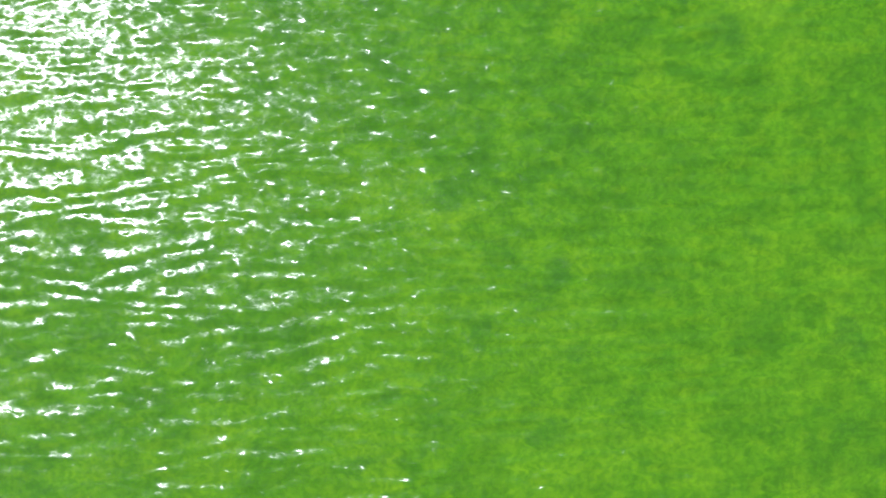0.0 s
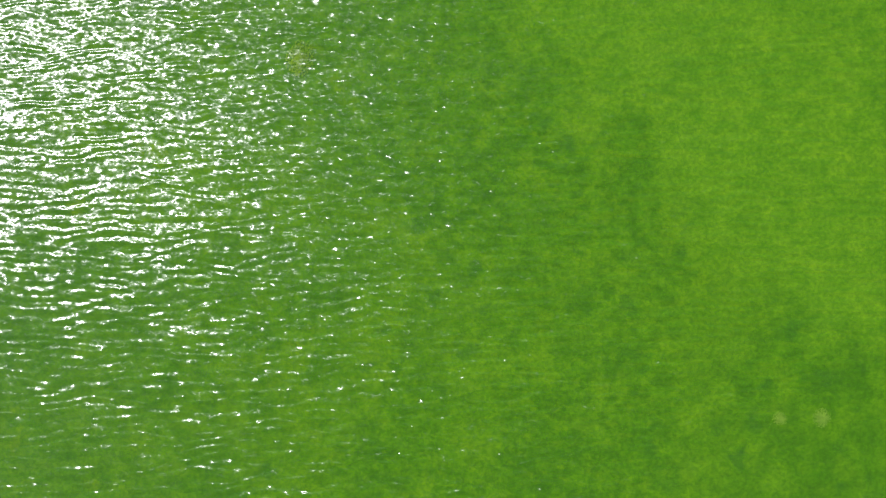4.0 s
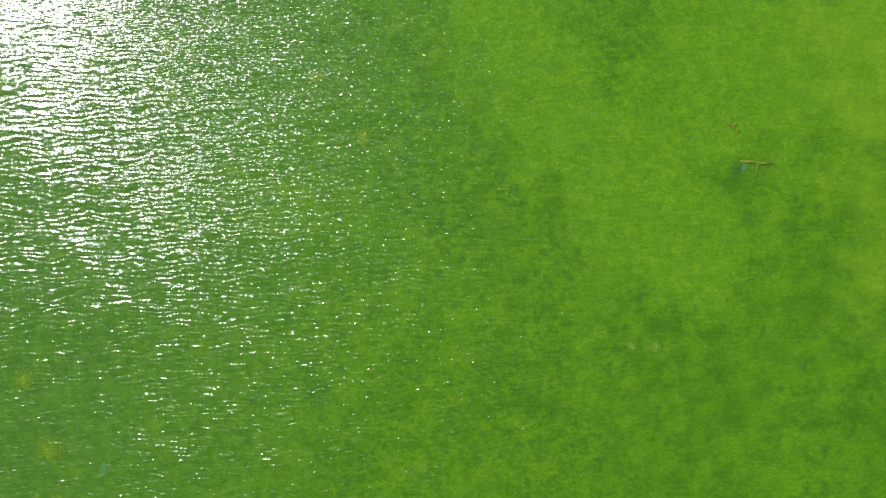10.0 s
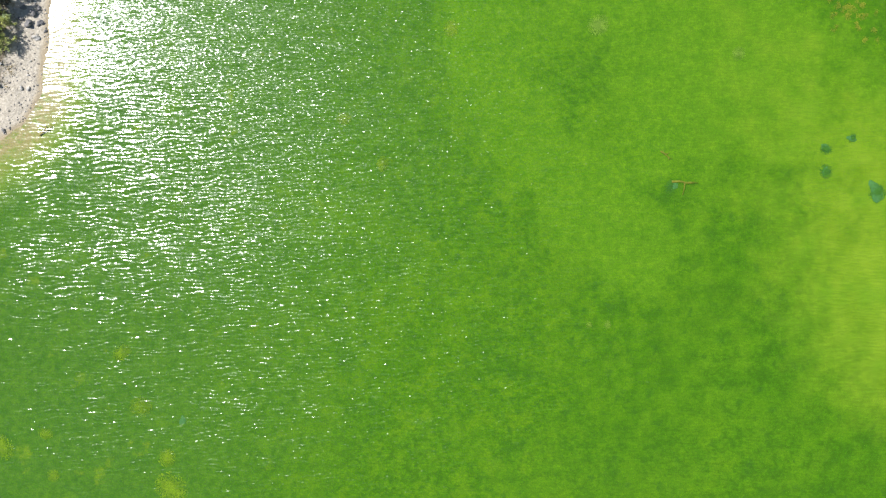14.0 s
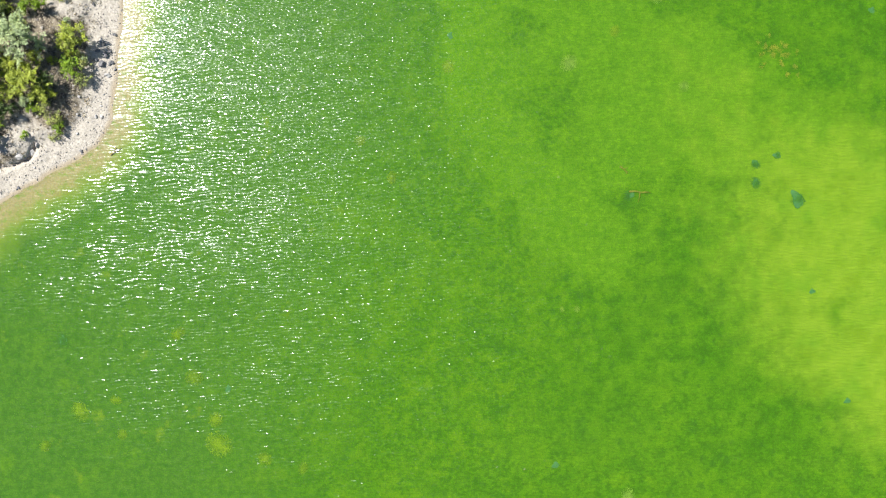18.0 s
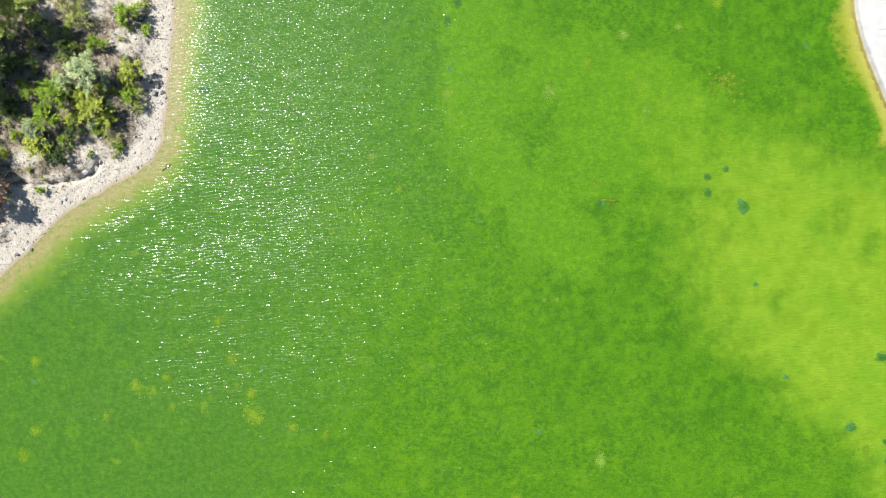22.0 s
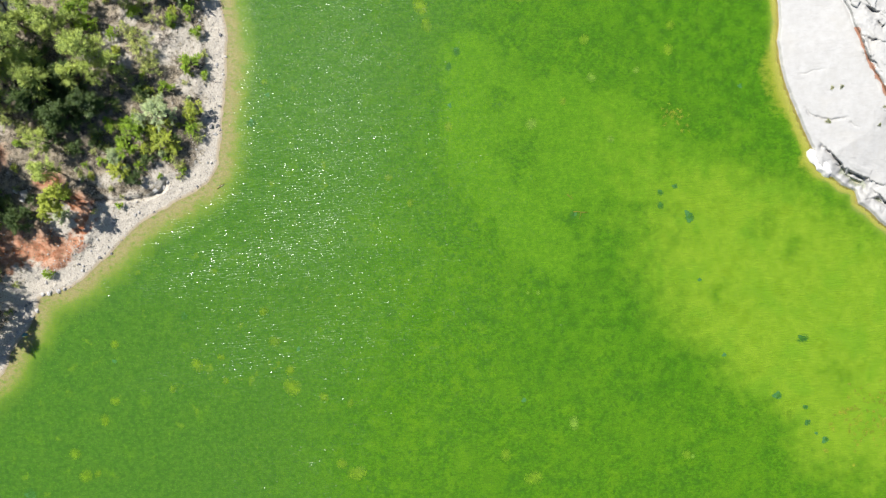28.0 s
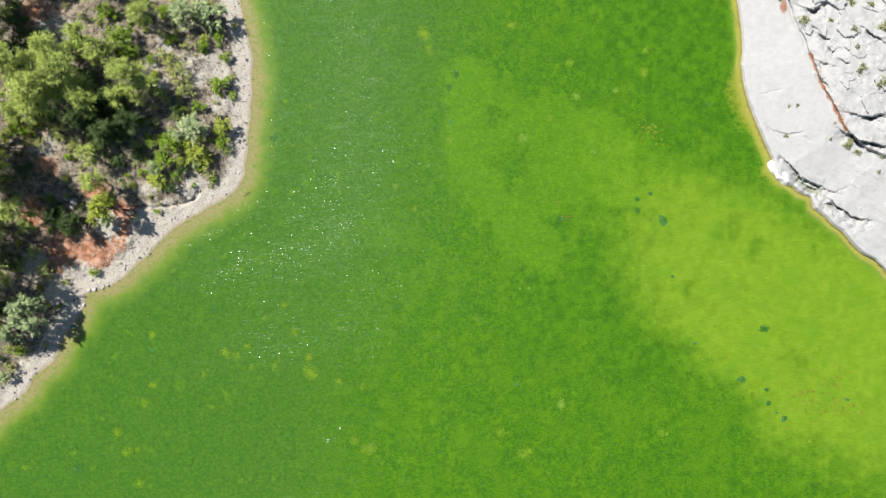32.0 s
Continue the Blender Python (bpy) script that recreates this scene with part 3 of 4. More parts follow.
def blocks(x, y, seed, jag=0.35):
    """Broken rock: each irregular cell has its own level, 0 to 1."""
    x, y = x + jag * fbm(x * 1.7, y * 1.7, seed + 3, 3), y + jag * fbm(x * 1.7, y * 1.7, seed + 6, 3)
    ix, iy = np.floor(x), np.floor(y)
    best, level = np.full(x.shape, 9.0), np.zeros(x.shape)
    for dx in (-1, 0, 1):
        for dy in (-1, 0, 1):
            cx, cy = ix + dx, iy + dy
            d = np.hypot(cx + hashed(cx, cy, seed) - x, cy + hashed(cx, cy, seed + 1) - y)
            level = np.where(d < best, hashed(cx, cy, seed + 2), level)
            best = np.minimum(best, d)
    return level


def rock_height(u, v):
    d = inside(RIGHT_SHORE, u, v) + 0.25 * fbm(u / 1.2, v / 1.2, 5)
    seam = to_line(SEAM, u, v)
    within = inside(SEAM + [(200, -20), (200, 90)], u, v) + 0.9 * fbm(u / 2, v / 2, 7)
    east = smooth(within, -0.15, 0.35)
    along, across = 0.8 * u - 0.6 * v, 0.6 * u + 0.8 * v
    slab = 0.9 * smooth(d, -0.1, 0.7) + 0.22 * np.clip(d - 0.4, 0, 14) + 0.10 * np.clip(d - 14, 0, 60) - 1.6 * smooth(d, 0.1, -1.6)
    slab = slab + 0.22 * fbm(u / 4, v / 4, 15) + 0.05 * fbm(across / 0.7, along / 2.5, 17, 3)
    low = smooth(v, 17.5, 14.5)
    crag = 0.8 + 0.5 * smooth(within, 0, 2.5) + 1.1 * fbm(u / 5, v / 5, 35, 3) + 0.85 * blocks(along / 3.4, across / 1.9, 101, 0.7) ** 4 + 0.26 * blocks(along / 1.2, across / 0.7, 131, 0.7) ** 5 + 0.16 * fbm(along / 1.6, across / 0.8, 45, 3)
    z = slab + east * crag * 0.85 + low * (0.16 * fbm(across / 0.6, along / 3, 55, 3) + 0.16 * smooth(d, 0.5, 1.5) * blocks(along / 2.2, across / 0.8, 151) ** 4)
    for pts, wide, deep in SHORE_NOTCHES + CRAG_NOTCHES:
        near = np.nonzero((u > pts[0][0] - 4) & (u < pts[-1][0] + 4) & (np.abs(v - pts[1][1]) < 7))[0]
        a, b = u[near], v[near]
        q = sided(pts, a + 0.7 * fbm(a / 0.9, b / 0.9, 65), b + 0.7 * fbm(a / 0.9, b / 0.9, 75))
        ends = smooth(np.hypot(a - pts[0][0], b - pts[0][1]), 0.0, 0.9) * smooth(np.hypot(a - pts[-1][0], b - pts[-1][1]), 0.0, 0.9)
        cut = np.where(q > 0, np.exp(-q / (wide * 1.5)), np.exp(-(q / 0.14) ** 2)) * (0.25 + 0.75 * ends)
        z[near] -= deep * cut * (0.55 + 0.9 * grain(a / 0.8, b / 0.8, 85))
    z = z - (0.10 + 0.16 * smooth(to_line(RED_SEAM, u, v), 0.6, 2.2)) * np.exp(-(seam / 0.4) ** 2)
    return np.where(d < 0.15, np.minimum(z, -0.25 + d * 1.2 + 0.3), z)


def rock_masks(u, v):
    d = inside(RIGHT_SHORE, u, v) + 0.25 * fbm(u / 1.2, v / 1.2, 5)
    q = to_line(RED_SEAM, u, v)
    top = np.exp(-(((u - 64.6) / 0.9) ** 2 + ((v - 46.0) / 1.6) ** 2))
    return {"red": np.maximum(np.exp(-(q / (0.16 + 0.75 * grain(u / 0.9, v / 0.9, 97) ** 1.5)) ** 2), top), "wet": smooth(d, 0.30, -0.1)}


rock = sheet("limestone_shore", spaced((52, 56, 0.5), (56, 86, 0.13), (86, 110, 1.5), (110, 400, 24)), spaced((-60, -8, 1.5), (-8, 50, 0.15), (50, 160, 6)),
             rock_height, rock_masks, ROCK)
tagged(rock, "smooth pale limestone slab and fissured crag at the water", "rock", kind="structure")


# ---------------------------------------------------------------- mesh helpers
def stand(u, v):
    """Place on the ground for a plan position."""
    a, b = np.array([float(u)]), np.array([float(v)])
    z = ground_height(a, b)
    x, y = relief(a, b, z)
    return float(x[0]), float(y[0]), float(z[0])


def on_rock(u, v):
    a, b = np.array([float(u)]), np.array([float(v)])
    z = rock_height(a, b)
    x, y = relief(a, b, z)
    return float(x[0]), float(y[0]), float(z[0])


def mesh_of(name, verts, faces, material, soft=True):
    me = bpy.data.meshes.new(name)
    me.from_pydata(verts, [], faces)
    me.polygons.foreach_set("use_smooth", [soft] * len(me.polygons))
    me.materials.append(material)
    me.update()
    return me


def part(name, me, parent, label=""):
    ob = new(name, me)
    ob.parent = parent
    if label:
        tagged(ob, label)
    return ob


def empty(name, m):
    ob = new(name)
    ob.empty_display_size = 0.3
    ob.matrix_world = m
    return ob


def quads(name, centres, sizes, slim, rng, material, lift=1.5):
    """Many small leaves, turned at random, mostly facing up."""
    n = len(centres)
    nrm = rng.normal(size=(n, 3)) * np.array([1, 1, 0.6])
    nrm[:, 2] = np.abs(nrm[:, 2]) + lift
    nrm /= np.linalg.norm(nrm, axis=1)[:, None]
    a = np.cross(nrm, rng.normal(size=(n, 3)))
    a /= np.linalg.norm(a, axis=1)[:, None] + 1e-9
    b = np.cross(nrm, a)
    s = np.asarray(sizes)[:, None] * 0.5
    a, b = a * s, b * s * slim
    fold = nrm * s * 0.25
    co = np.stack([centres - a, centres - b + fold, centres + a, centres + b + fold], 1).reshape(-1, 3)
    me = bpy.data.meshes.new(name)
    me.vertices.add(4 * n)
    me.vertices.foreach_set("co", co.astype(np.float32).ravel())
    me.loops.add(4 * n)
    me.loops.foreach_set("vertex_index", np.arange(4 * n, dtype=np.int32))
    me.polygons.add(n)
    me.polygons.foreach_set("loop_start", np.arange(0, 4 * n, 4, dtype=np.int32))
    me.update(calc_edges=True)
    me.materials.append(material)
    return me


def tube(name, path, radii, material, sides=6):
    verts, faces = [], []
    path = [Vector(q) for q in path]
    for i, q in enumerate(path):
        d = (path[min(i + 1, len(path) - 1)] - path[max(i - 1, 0)]).normalized()
        a = d.cross(Vector((0.3, 0.9, 0.2))).normalized()
        b = d.cross(a)
        for j in range(sides):
            t = 2 * math.pi * j / sides
            verts.append(q + (a * math.cos(t) + b * math.sin(t)) * radii[i])
    for i in range(len(path) - 1):
        for j in range(sides):
            k = (j + 1) % sides
            faces.append((i * sides + j, i * sides + k, (i + 1) * sides + k, (i + 1) * sides + j))
    faces.append(tuple(range(sides))[::-1])
    faces.append(tuple(range((len(path) - 1) * sides, len(path) * sides)))
    return mesh_of(name, verts, faces, material)


def boulder(name, seed, material, flat=0.6, sharp=0.35, detail=3):
    """A rough stone of about one metre, lying on its base."""
    bm = bmesh.new()
    bmesh.ops.create_icosphere(bm, subdivisions=detail, radius=0.5)
    off = Vector((seed * 7.3, seed * 3.1, seed * 5.7))
    cuts = [(Vector((math.sin(seed * 3 + i * 2.1), math.cos(seed * 5 + i * 1.7), math.sin(i * 1.3 + seed) * 0.8)).normalized(), 0.30 + 0.12 * ((i * 37 + seed * 11) % 10) / 10) for i in range(7)]
    for v in bm.verts:
        for nrm, lim in cuts:
            over = v.co.dot(nrm) - lim
            if over > 0:
                v.co -= nrm * over * 0.9
        v.co *= 1 + sharp * noise.noise(v.co * 2.2 + off) + 0.12 * noise.noise(v.co * 6 + off)
        v.co.z = v.co.z * flat + 0.22 * flat
    for f in bm.faces:
        f.smooth = name == "sunken_stone"
    me = bpy.data.meshes.new(name)
    bm.to_mesh(me)
    bm.free()
    me.materials.append(material)
    return me


# ---------------------------------------------------------------- plants
class Kind:
    def __init__(self, name, leaf, label, category, tall, lobes, clumps, per, size, slim, spread, low, bark):
        self.name, self.leaf, self.label, self.category, self.tall, self.lobes = name, leaf, label, category, tall, lobes
        self.clumps, self.per, self.size, self.slim, self.spread, self.low, self.bark = clumps, per, size, slim, spread, low, bark
        self.made = []


def sprays(name, centres, outward, sizes, slim, rng, material, lift):
    """Many small leaf sprays that point out of the crown and face up."""
    n = len(centres)
    a = outward + rng.normal(size=(n, 3)) * 0.75
    a /= np.linalg.norm(a, axis=1)[:, None] + 1e-9
    up = rng.normal(size=(n, 3)) * 0.55 + np.array([0, 0, lift])
    b = np.cross(up, a)
    b /= np.linalg.norm(b, axis=1)[:, None] + 1e-9
    s = np.asarray(sizes)[:, None] * 0.5
    fold = np.cross(a, b) * s * 0.2
    a, b = a * s, b * s * slim
    co = np.stack([centres - a, centres - b + fold, centres + a, centres + b + fold], 1).reshape(-1, 3)
    me = bpy.data.meshes.new(name)
    me.vertices.add(4 * n)
    me.vertices.foreach_set("co", co.astype(np.float32).ravel())
    me.loops.add(4 * n)
    me.loops.foreach_set("vertex_index", np.arange(4 * n, dtype=np.int32))
    me.polygons.add(n)
    me.polygons.foreach_set("loop_start", np.arange(0, 4 * n, 4, dtype=np.int32))
    me.update(calc_edges=True)
    me.materials.append(material)
    return me


def grow(kind, seed):
    """A plant with a domed crown about one metre in radius: limbs to uneven lobes, each a heap of leaf sprays."""
    rng = np.random.default_rng(seed)
    root = empty(kind.name, Matrix())
    tops, low = [], max(kind.low, 0.12)
    squeeze, turn = 0.78 + 0.22 * rng.random(), rng.uniform(0, 3.14)
    for i in range(kind.lobes):
        f = math.sqrt((i + 0.3) / kind.lobes)
        t = 2.4 * i + 0.7 * rng.normal() + seed
        d = 0.80 * f * (0.75 + 0.4 * rng.random())
        dx, dy = d * math.cos(t), d * math.sin(t) * squeeze
        z = kind.tall * (low + (0.92 - low) * (1 - f * f * (0.75 + 0.3 * rng.random())))
        tops.append((dx * math.cos(turn) - dy * math.sin(turn), dx * math.sin(turn) + dy * math.cos(turn), z, (0.30 if kind.lobes > 9 else 0.36) * (0.7 + 0.6 * rng.random())))
    lean = rng.normal(size=2) * 0.06
    trunk_top = (lean[0], lean[1], kind.tall * 0.72)
    part("trunk", tube("trunk", [(0, 0, -0.12), (lean[0] * 0.3, lean[1] * 0.3, kind.tall * 0.25), trunk_top], (0.050, 0.038, 0.018), kind.bark), root)
    for x, y, z, r in tops:
        z0 = max(kind.tall * 0.10, min(z * (0.55 + 0.25 * rng.random()), kind.tall * 0.66))
        mid = ((x + lean[0]) * 0.5 + rng.normal() * 0.04, (y + lean[1]) * 0.5 + rng.normal() * 0.04, (z0 + z) * 0.5 + 0.03)
        part("branch", tube("branch", [(lean[0] * z0 / kind.tall, lean[1] * z0 / kind.tall, z0), mid, (x, y, z)], (0.022, 0.015, 0.006), kind.bark, 5), root)
    pts, ways = [], []
    for c in range(kind.clumps):
        x, y, z, r = tops[c % len(tops)]
        v = rng.normal(size=3)
        v /= np.linalg.norm(v)
        v[2] = abs(v[2]) - 0.35 * rng.random()
        q = np.array([x, y, z]) + v * r * (0.35 + 0.85 * rng.random() ** 0.7) * np.array([1, 1, 0.8])
        q[2] = max(q[2], 0.5 * kind.low * kind.tall + 0.04)
        way = v + np.array([x, y, 0.15]) * 0.8
        way /= np.linalg.norm(way)
        n = int(kind.per * (0.5 + rng.random()))
        run = rng.normal(size=(n, 1)) * kind.spread * 1.25
        pts.append(q + way * run + rng.normal(size=(n, 3)) * kind.spread * (0.45 + 0.5 * rng.random()) * np.array([1, 1, 0.7]))
        ways.append(np.repeat(way[None], n, 0))
    pts, ways = np.concatenate(pts), np.concatenate(ways)
    pts[:, 2] = np.maximum(pts[:, 2], 0.02)
    part("crown", sprays("crown", pts, ways, kind.size * (0.5 + 0.8 * rng.random(len(pts))), kind.slim, rng, kind.leaf, 1.2), root)
    return root


PINES = Kind("pine_tree", PINE, "tall pine with a feathery olive-green crown on the wooded bank", "tree", 2.5, 22, 420, 46, 0.060, 0.26, 0.050, 0.30, BARK)
YOUNG = Kind("young_pine", PINE, "young pine with an open grey-green crown on red earth", "tree", 2.6, 10, 120, 50, 0.105, 0.26, 0.075, 0.25, BARK)
SCRUB = Kind("scrub_bush", OLIVE, "low olive-green scrub bush with bare twigs showing", "bush", 0.8, 10, 60, 44, 0.085, 0.34, 0.075, 0.05, TWIG)
BRIGHT = Kind("green_shrub", GREEN, "dense bright green shrub on the gravel bank", "shrub", 0.95, 9, 100, 52, 0.085, 0.42, 0.062, 0.03, BARK)
YELLOW = Kind("yellow_green_shrub", LIME, "rounded yellow-green shrub near the shore", "shrub", 0.95, 10, 110, 52, 0.080, 0.42, 0.064, 0.03, BARK)
PALE = Kind("silver_green_tree", SILVER, "small broadleaf tree with a pale silver-green crown", "tree", 1.35, 12, 130, 52, 0.080, 0.45, 0.062, 0.15, BARK)
SHADE = Kind("dark_evergreen_bush", DARK, "dark evergreen bush in the shade of the pines", "bush", 1.0, 9, 95, 34, 0.095, 0.5, 0.08, 0.03, BARK)
ASPEN = Kind("slender_tree", LIME, "slender yellow-green broadleaf tree on the red bank", "tree", 3.2, 10, 110, 50, 0.105, 0.42, 0.070, 0.4, BARK)
GROVE = Kind("tall_silver_tree", SILVER, "tall silver-green tree standing over the rocky shore", "tree", 3.2, 11, 120, 52, 0.090, 0.45, 0.066, 0.40, BARK)
SPIRE = Kind("tall_slim_pine", PINE, "tall slim pine on the upper bank", "tree", 3.6, 16, 260, 46, 0.080, 0.28, 0.062, 0.22, BARK)
GLOOM = Kind("dark_evergreen_tree", DARK, "tall dark evergreen tree in the shaded wood", "tree", 2.3, 14, 190, 44, 0.085, 0.42, 0.070, 0.15, BARK)
TUFT = Kind("rock_cushion_plant", SAGE, "small round cushion plant rooted in limestone", "plant", 0.6, 7, 70, 30, 0.11, 0.4, 0.08, 0.02, TWIG)

planted = [0]


def plant_all(kind, *spots):
    """Plant one kind at plan places, each with its crown's radius."""
    for n, (u, v, r) in enumerate(spots):
        planted[0] += 1
        seed = planted[0]
        zz = stand(u, v)[2]
        lift = (SUMMIT - zz - kind.tall * r * 0.7) / (SUMMIT - zz)
        x, y, z = stand(u * lift, v * lift)
        m = pose(x, y, z - 0.03, 0, 0, (seed * 77) % 360) @ Matrix.Diagonal((r, r, r * (0.9 + 0.02 * (seed % 11)), 1))
        if n < 3:
            plant = grow(kind, seed)
            plant.matrix_basis = m
            kind.made.append(plant)
        else:
            src = kind.made[n % 3]
            plant = copy_thing(src, m @ Matrix.Diagonal((*src.scale, 1)).inverted())
        tagged(plant, kind.label, kind.category, kind.name.replace("_", " ") + "s on the bank")


plant_all(PINES, (-79.52, 31.19, 4.64), (-73.8, 34.4, 4.2), (-75.88, 37.83, 3.61), (-81.67, 26.69, 2.75), (-57.77, 44.91, 2.84), (-60.88, 33.55, 3.27), (-58.84, 29.58, 2.41), (-94.74, 44.05, 4.99), (-96.03, 24.22, 4.82),
          (-95.81, 17.79, 4.64), (-95.28, -6.32, 4.3), (-91.53, 52.62, 4.99), (-86.17, 59.05, 4.73), (-96.67, 5.47, 4.3), (-67.95, 52.09, 3.96), (-90.46, 1.18, 3.96), (-90.5, 47.5, 4.73), (-91, 40, 4.3), (-68.5, 28.5, 3.1), (-82.5, 36, 4), (-77.5, 27.6, 3.4), (-70.5, 31.5, 3), (-90.5, -8, 4.2), (-89, -14.5, 3.8))
plant_all(YOUNG, (-69.88, 41.05, 2.8), (-67.09, 38.48, 2.6), (-67.95, 18.11, 2.1), (-66.77, 13.18, 2.6), (-71.16, 37.62, 2.2), (-55.3, 31.19, 2.2), (-62.05, 29.04, 2.4), (-64.95, 36.12, 2.2), (-63.2, 38.4, 1.8))
plant_all(SCRUB, (-50.59, 33.55, 2.6), (-49.09, 30.12, 2.1), (-69.88, 20.04, 2), (-73.52, 22.4, 2.4), (-58.3, 34.62, 2), (-51.87, 35.9, 1.6), (-60.23, 11.9, 1), (-79.95, -3.11, 1.6), (-75.67, -3.97, 2),
          (-77.59, -0.75, 1.7), (-82.31, -19.18, 1.7), (-75.45, -18.22, 0.8), (-53.48, 37.08, 1.4), (-39.55, 42.55, 1), (-44.16, 11.9, 0.7), (-58.3, 19.93, 1.5), (-76.52, 20.26, 1.5), (-48.66, 32.26, 1.5), (-61.52, 40.83, 1.4),
          (-52.94, 28.51, 1.6), (-41.16, 35.69, 0.8), (-40.08, 32.8, 0.9), (-43.3, 27.97, 0.7), (-82.42, -22.4, 1.4), (-43.51, 13.83, 0.6), (-62.59, 16.72, 1.2), (-78.67, 20.47, 1.3), (-71.7, -6.32, 0.8), (-66.88, 19.93, 1.5),
          (-77.59, 24.54, 1.7), (-58.3, 37.62, 1.2))
plant_all(BRIGHT, (-61.95, 40.19, 2.9), (-64.73, 45.12, 2), (-42.66, 31.4, 2.1), (-39.98, 29.26, 1), (-42.12, 20.26, 1.5), (-45.55, 38.48, 1.3), (-51.87, 20.04, 2.6), (-50.8, 13.93, 1), (-53.37, 16.83, 2.2),
          (-66.34, -4.39, 1.1), (-80.17, -19.18, 1.3), (-46.51, 27.12, 1.5), (-52.94, 45.34, 1.6), (-42.66, 40.41, 1.3), (-47.37, 12.11, 0.6), (-55.62, 20.26, 1.2), (-77.59, 25.83, 2.4), (-80.81, 23.15, 2.2), (-64.52, 8.9, 1.7),
          (-59.91, 37.62, 1.9), (-70.09, 39.23, 1.8), (-51.87, 39.76, 1.3), (-55.3, 36.01, 1.3))
plant_all(YELLOW, (-42.12, 23.47, 2.1), (-47.05, 18.33, 2.6), (-54.55, 13.4, 2.2), (-44.8, 16.83, 1.3), (-49.73, 16.72, 1.5), (-48.66, 19.61, 1.6), (-81.5, 23.6, 2), (-78.6, 22.6, 1.4), (-83.2, 21.5, 1.6))
plant_all(PALE, (-48.87, 45.12, 3.3), (-44.16, 44.48, 3.1), (-48.01, 23.26, 2.9), (-59.38, 23.79, 1.9), (-64.09, 5.47, 1.5), (-50.8, 21.54, 1.7), (-55.09, 15.54, 1.6), (-83.49, -24.33, 1.4))
plant_all(GROVE, (-80.6, -10.82, 2.4), (-77.81, -10.4, 2), (-77.81, -14.47, 2.2), (-81.88, -15.75, 2.1), (-80.38, -13.4, 2))
plant_all(SPIRE, (-83.2, 7.2, 2.9), (-90.73, 4.39, 4), (-90.51, -3.97, 3.9), (-92.12, 18.54, 4.3), (-91.37, 13.83, 4), (-90.3, 17.68, 3.8))
plant_all(ASPEN, (-65.27, 8.04, 2.3), (-66.02, 6, 1.6), (-64.31, 9.75, 1.7))
plant_all(GLOOM, (-69, 25, 3), (-64.5, 22.4, 2.8), (-60.5, 25, 2.6), (-71.8, 4.6, 2.5), (-74.6, 6.4, 2), (-63.8, 29.5, 2.4))
# The last five are added bushes that darken ground in place of tree shadow.
plant_all(SHADE, (-73.84, 6.32, 1.7), (-50.8, 26.26, 1.6), (-54.98, 24.33, 1.1), (-51.87, 11.79, 1.6), (-44.91, 18.33, 1.4), (-49.73, 15.11, 1.4), (-56.7, 24.22, 1.2), (-62.59, 24.22, 2.4),
          (-67.95, 30.12, 2.5), (-69.02, 8.15, 1), (-64.2, 21.54, 2.2), (-79.74, 3.86, 1.8), (-82.95, -2.57, 2), (-81.35, -17.04, 1.7), (-83.49, -11.68, 2), (-79.74, 15.11, 1.6), (-66.88, 27.76, 3), (-62.05, 27.33, 2.6),
          (-67.95, 32.26, 2.2), (-60.45, 25.83, 1.6), (-69.02, 25.29, 2.2), (-65.27, 25.83, 2.2), (-66.88, 22.08, 1.9), (-81.88, 45.12, 2.6), (-79.2, 40.83, 2.4), (-82.74, 38.69, 2.2), (-65, 19, 2), (-61, 21.5, 1.9),
          (-58, 18.2, 1.6), (-62, 16.8, 1.7), (-66.5, 23.8, 2.2))

for n, (u, v, r) in enumerate(((68.59, 43.41, 1.1), (77.27, 46.84, 1.0), (79.31, 34.30, 1.1), (83.38, 31.62, 1.3), (83.38, 41.91, 1.4), (78.02, 41.80, 0.8), (78.56, 38.26, 0.6), (76.74, 19.93, 1.2), (78.67, 18.33, 0.8), (82.95, 17.68, 0.8),
                               (65.59, 27.12, 0.4), (67.20, 27.22, 0.45), (64.95, 21.44, 0.6), (73.52, 43.41, 0.6), (82.63, 14.58, 0.5), (73.52, 20.90, 0.4), (74.38, 23.90, 0.3), (81.02, 46.41, 0.8), (63.88, 47.91, 1.0))):
    x, y, z = on_rock(u, v)
    m = pose(x, y, z - 0.15 * r, 0, 0, n * 47) @ Matrix.Diagonal((r, r, r, 1))
    if n < 2:
        plant = grow(TUFT, 300 + n)
        plant.matrix_basis = m
        TUFT.made.append(plant)
    else:
        src = TUFT.made[n % 2]
        plant = copy_thing(src, m @ Matrix.Diagonal((*src.scale, 1)).inverted())
    tagged(plant, TUFT.label, "plant", "cushion plants on the limestone")

low = random.Random(17)
count = 0
while count < 150:
    u, v = low.uniform(-84, -36), low.uniform(-30, 47)
    dl = float(inside(LEFT_SHORE, np.array([u]), np.array([v]))[0])
    if dl < 3.4 or blobs(PALE_GRAVEL + RED_EARTH, np.array([u]), np.array([v]))[0] > 0.5:
        continue
    kind = (SCRUB, YELLOW, SCRUB, BRIGHT, SHADE)[count % 5]
    r = low.uniform(0.35, 0.95)
    x, y, z = stand(u, v)
    src = kind.made[count % 3]
    plant = copy_thing(src, pose(x, y, z - 0.03, 0, 0, count * 53) @ Matrix.Diagonal((r, r, r, 1)) @ Matrix.Diagonal((*src.scale, 1)).inverted())
    tagged(plant, "small low " + kind.label.replace("low ", "").replace("rounded ", "").replace("dense ", ""), kind.category, kind.name.replace("_", " ") + "s on the bank")
    count += 1
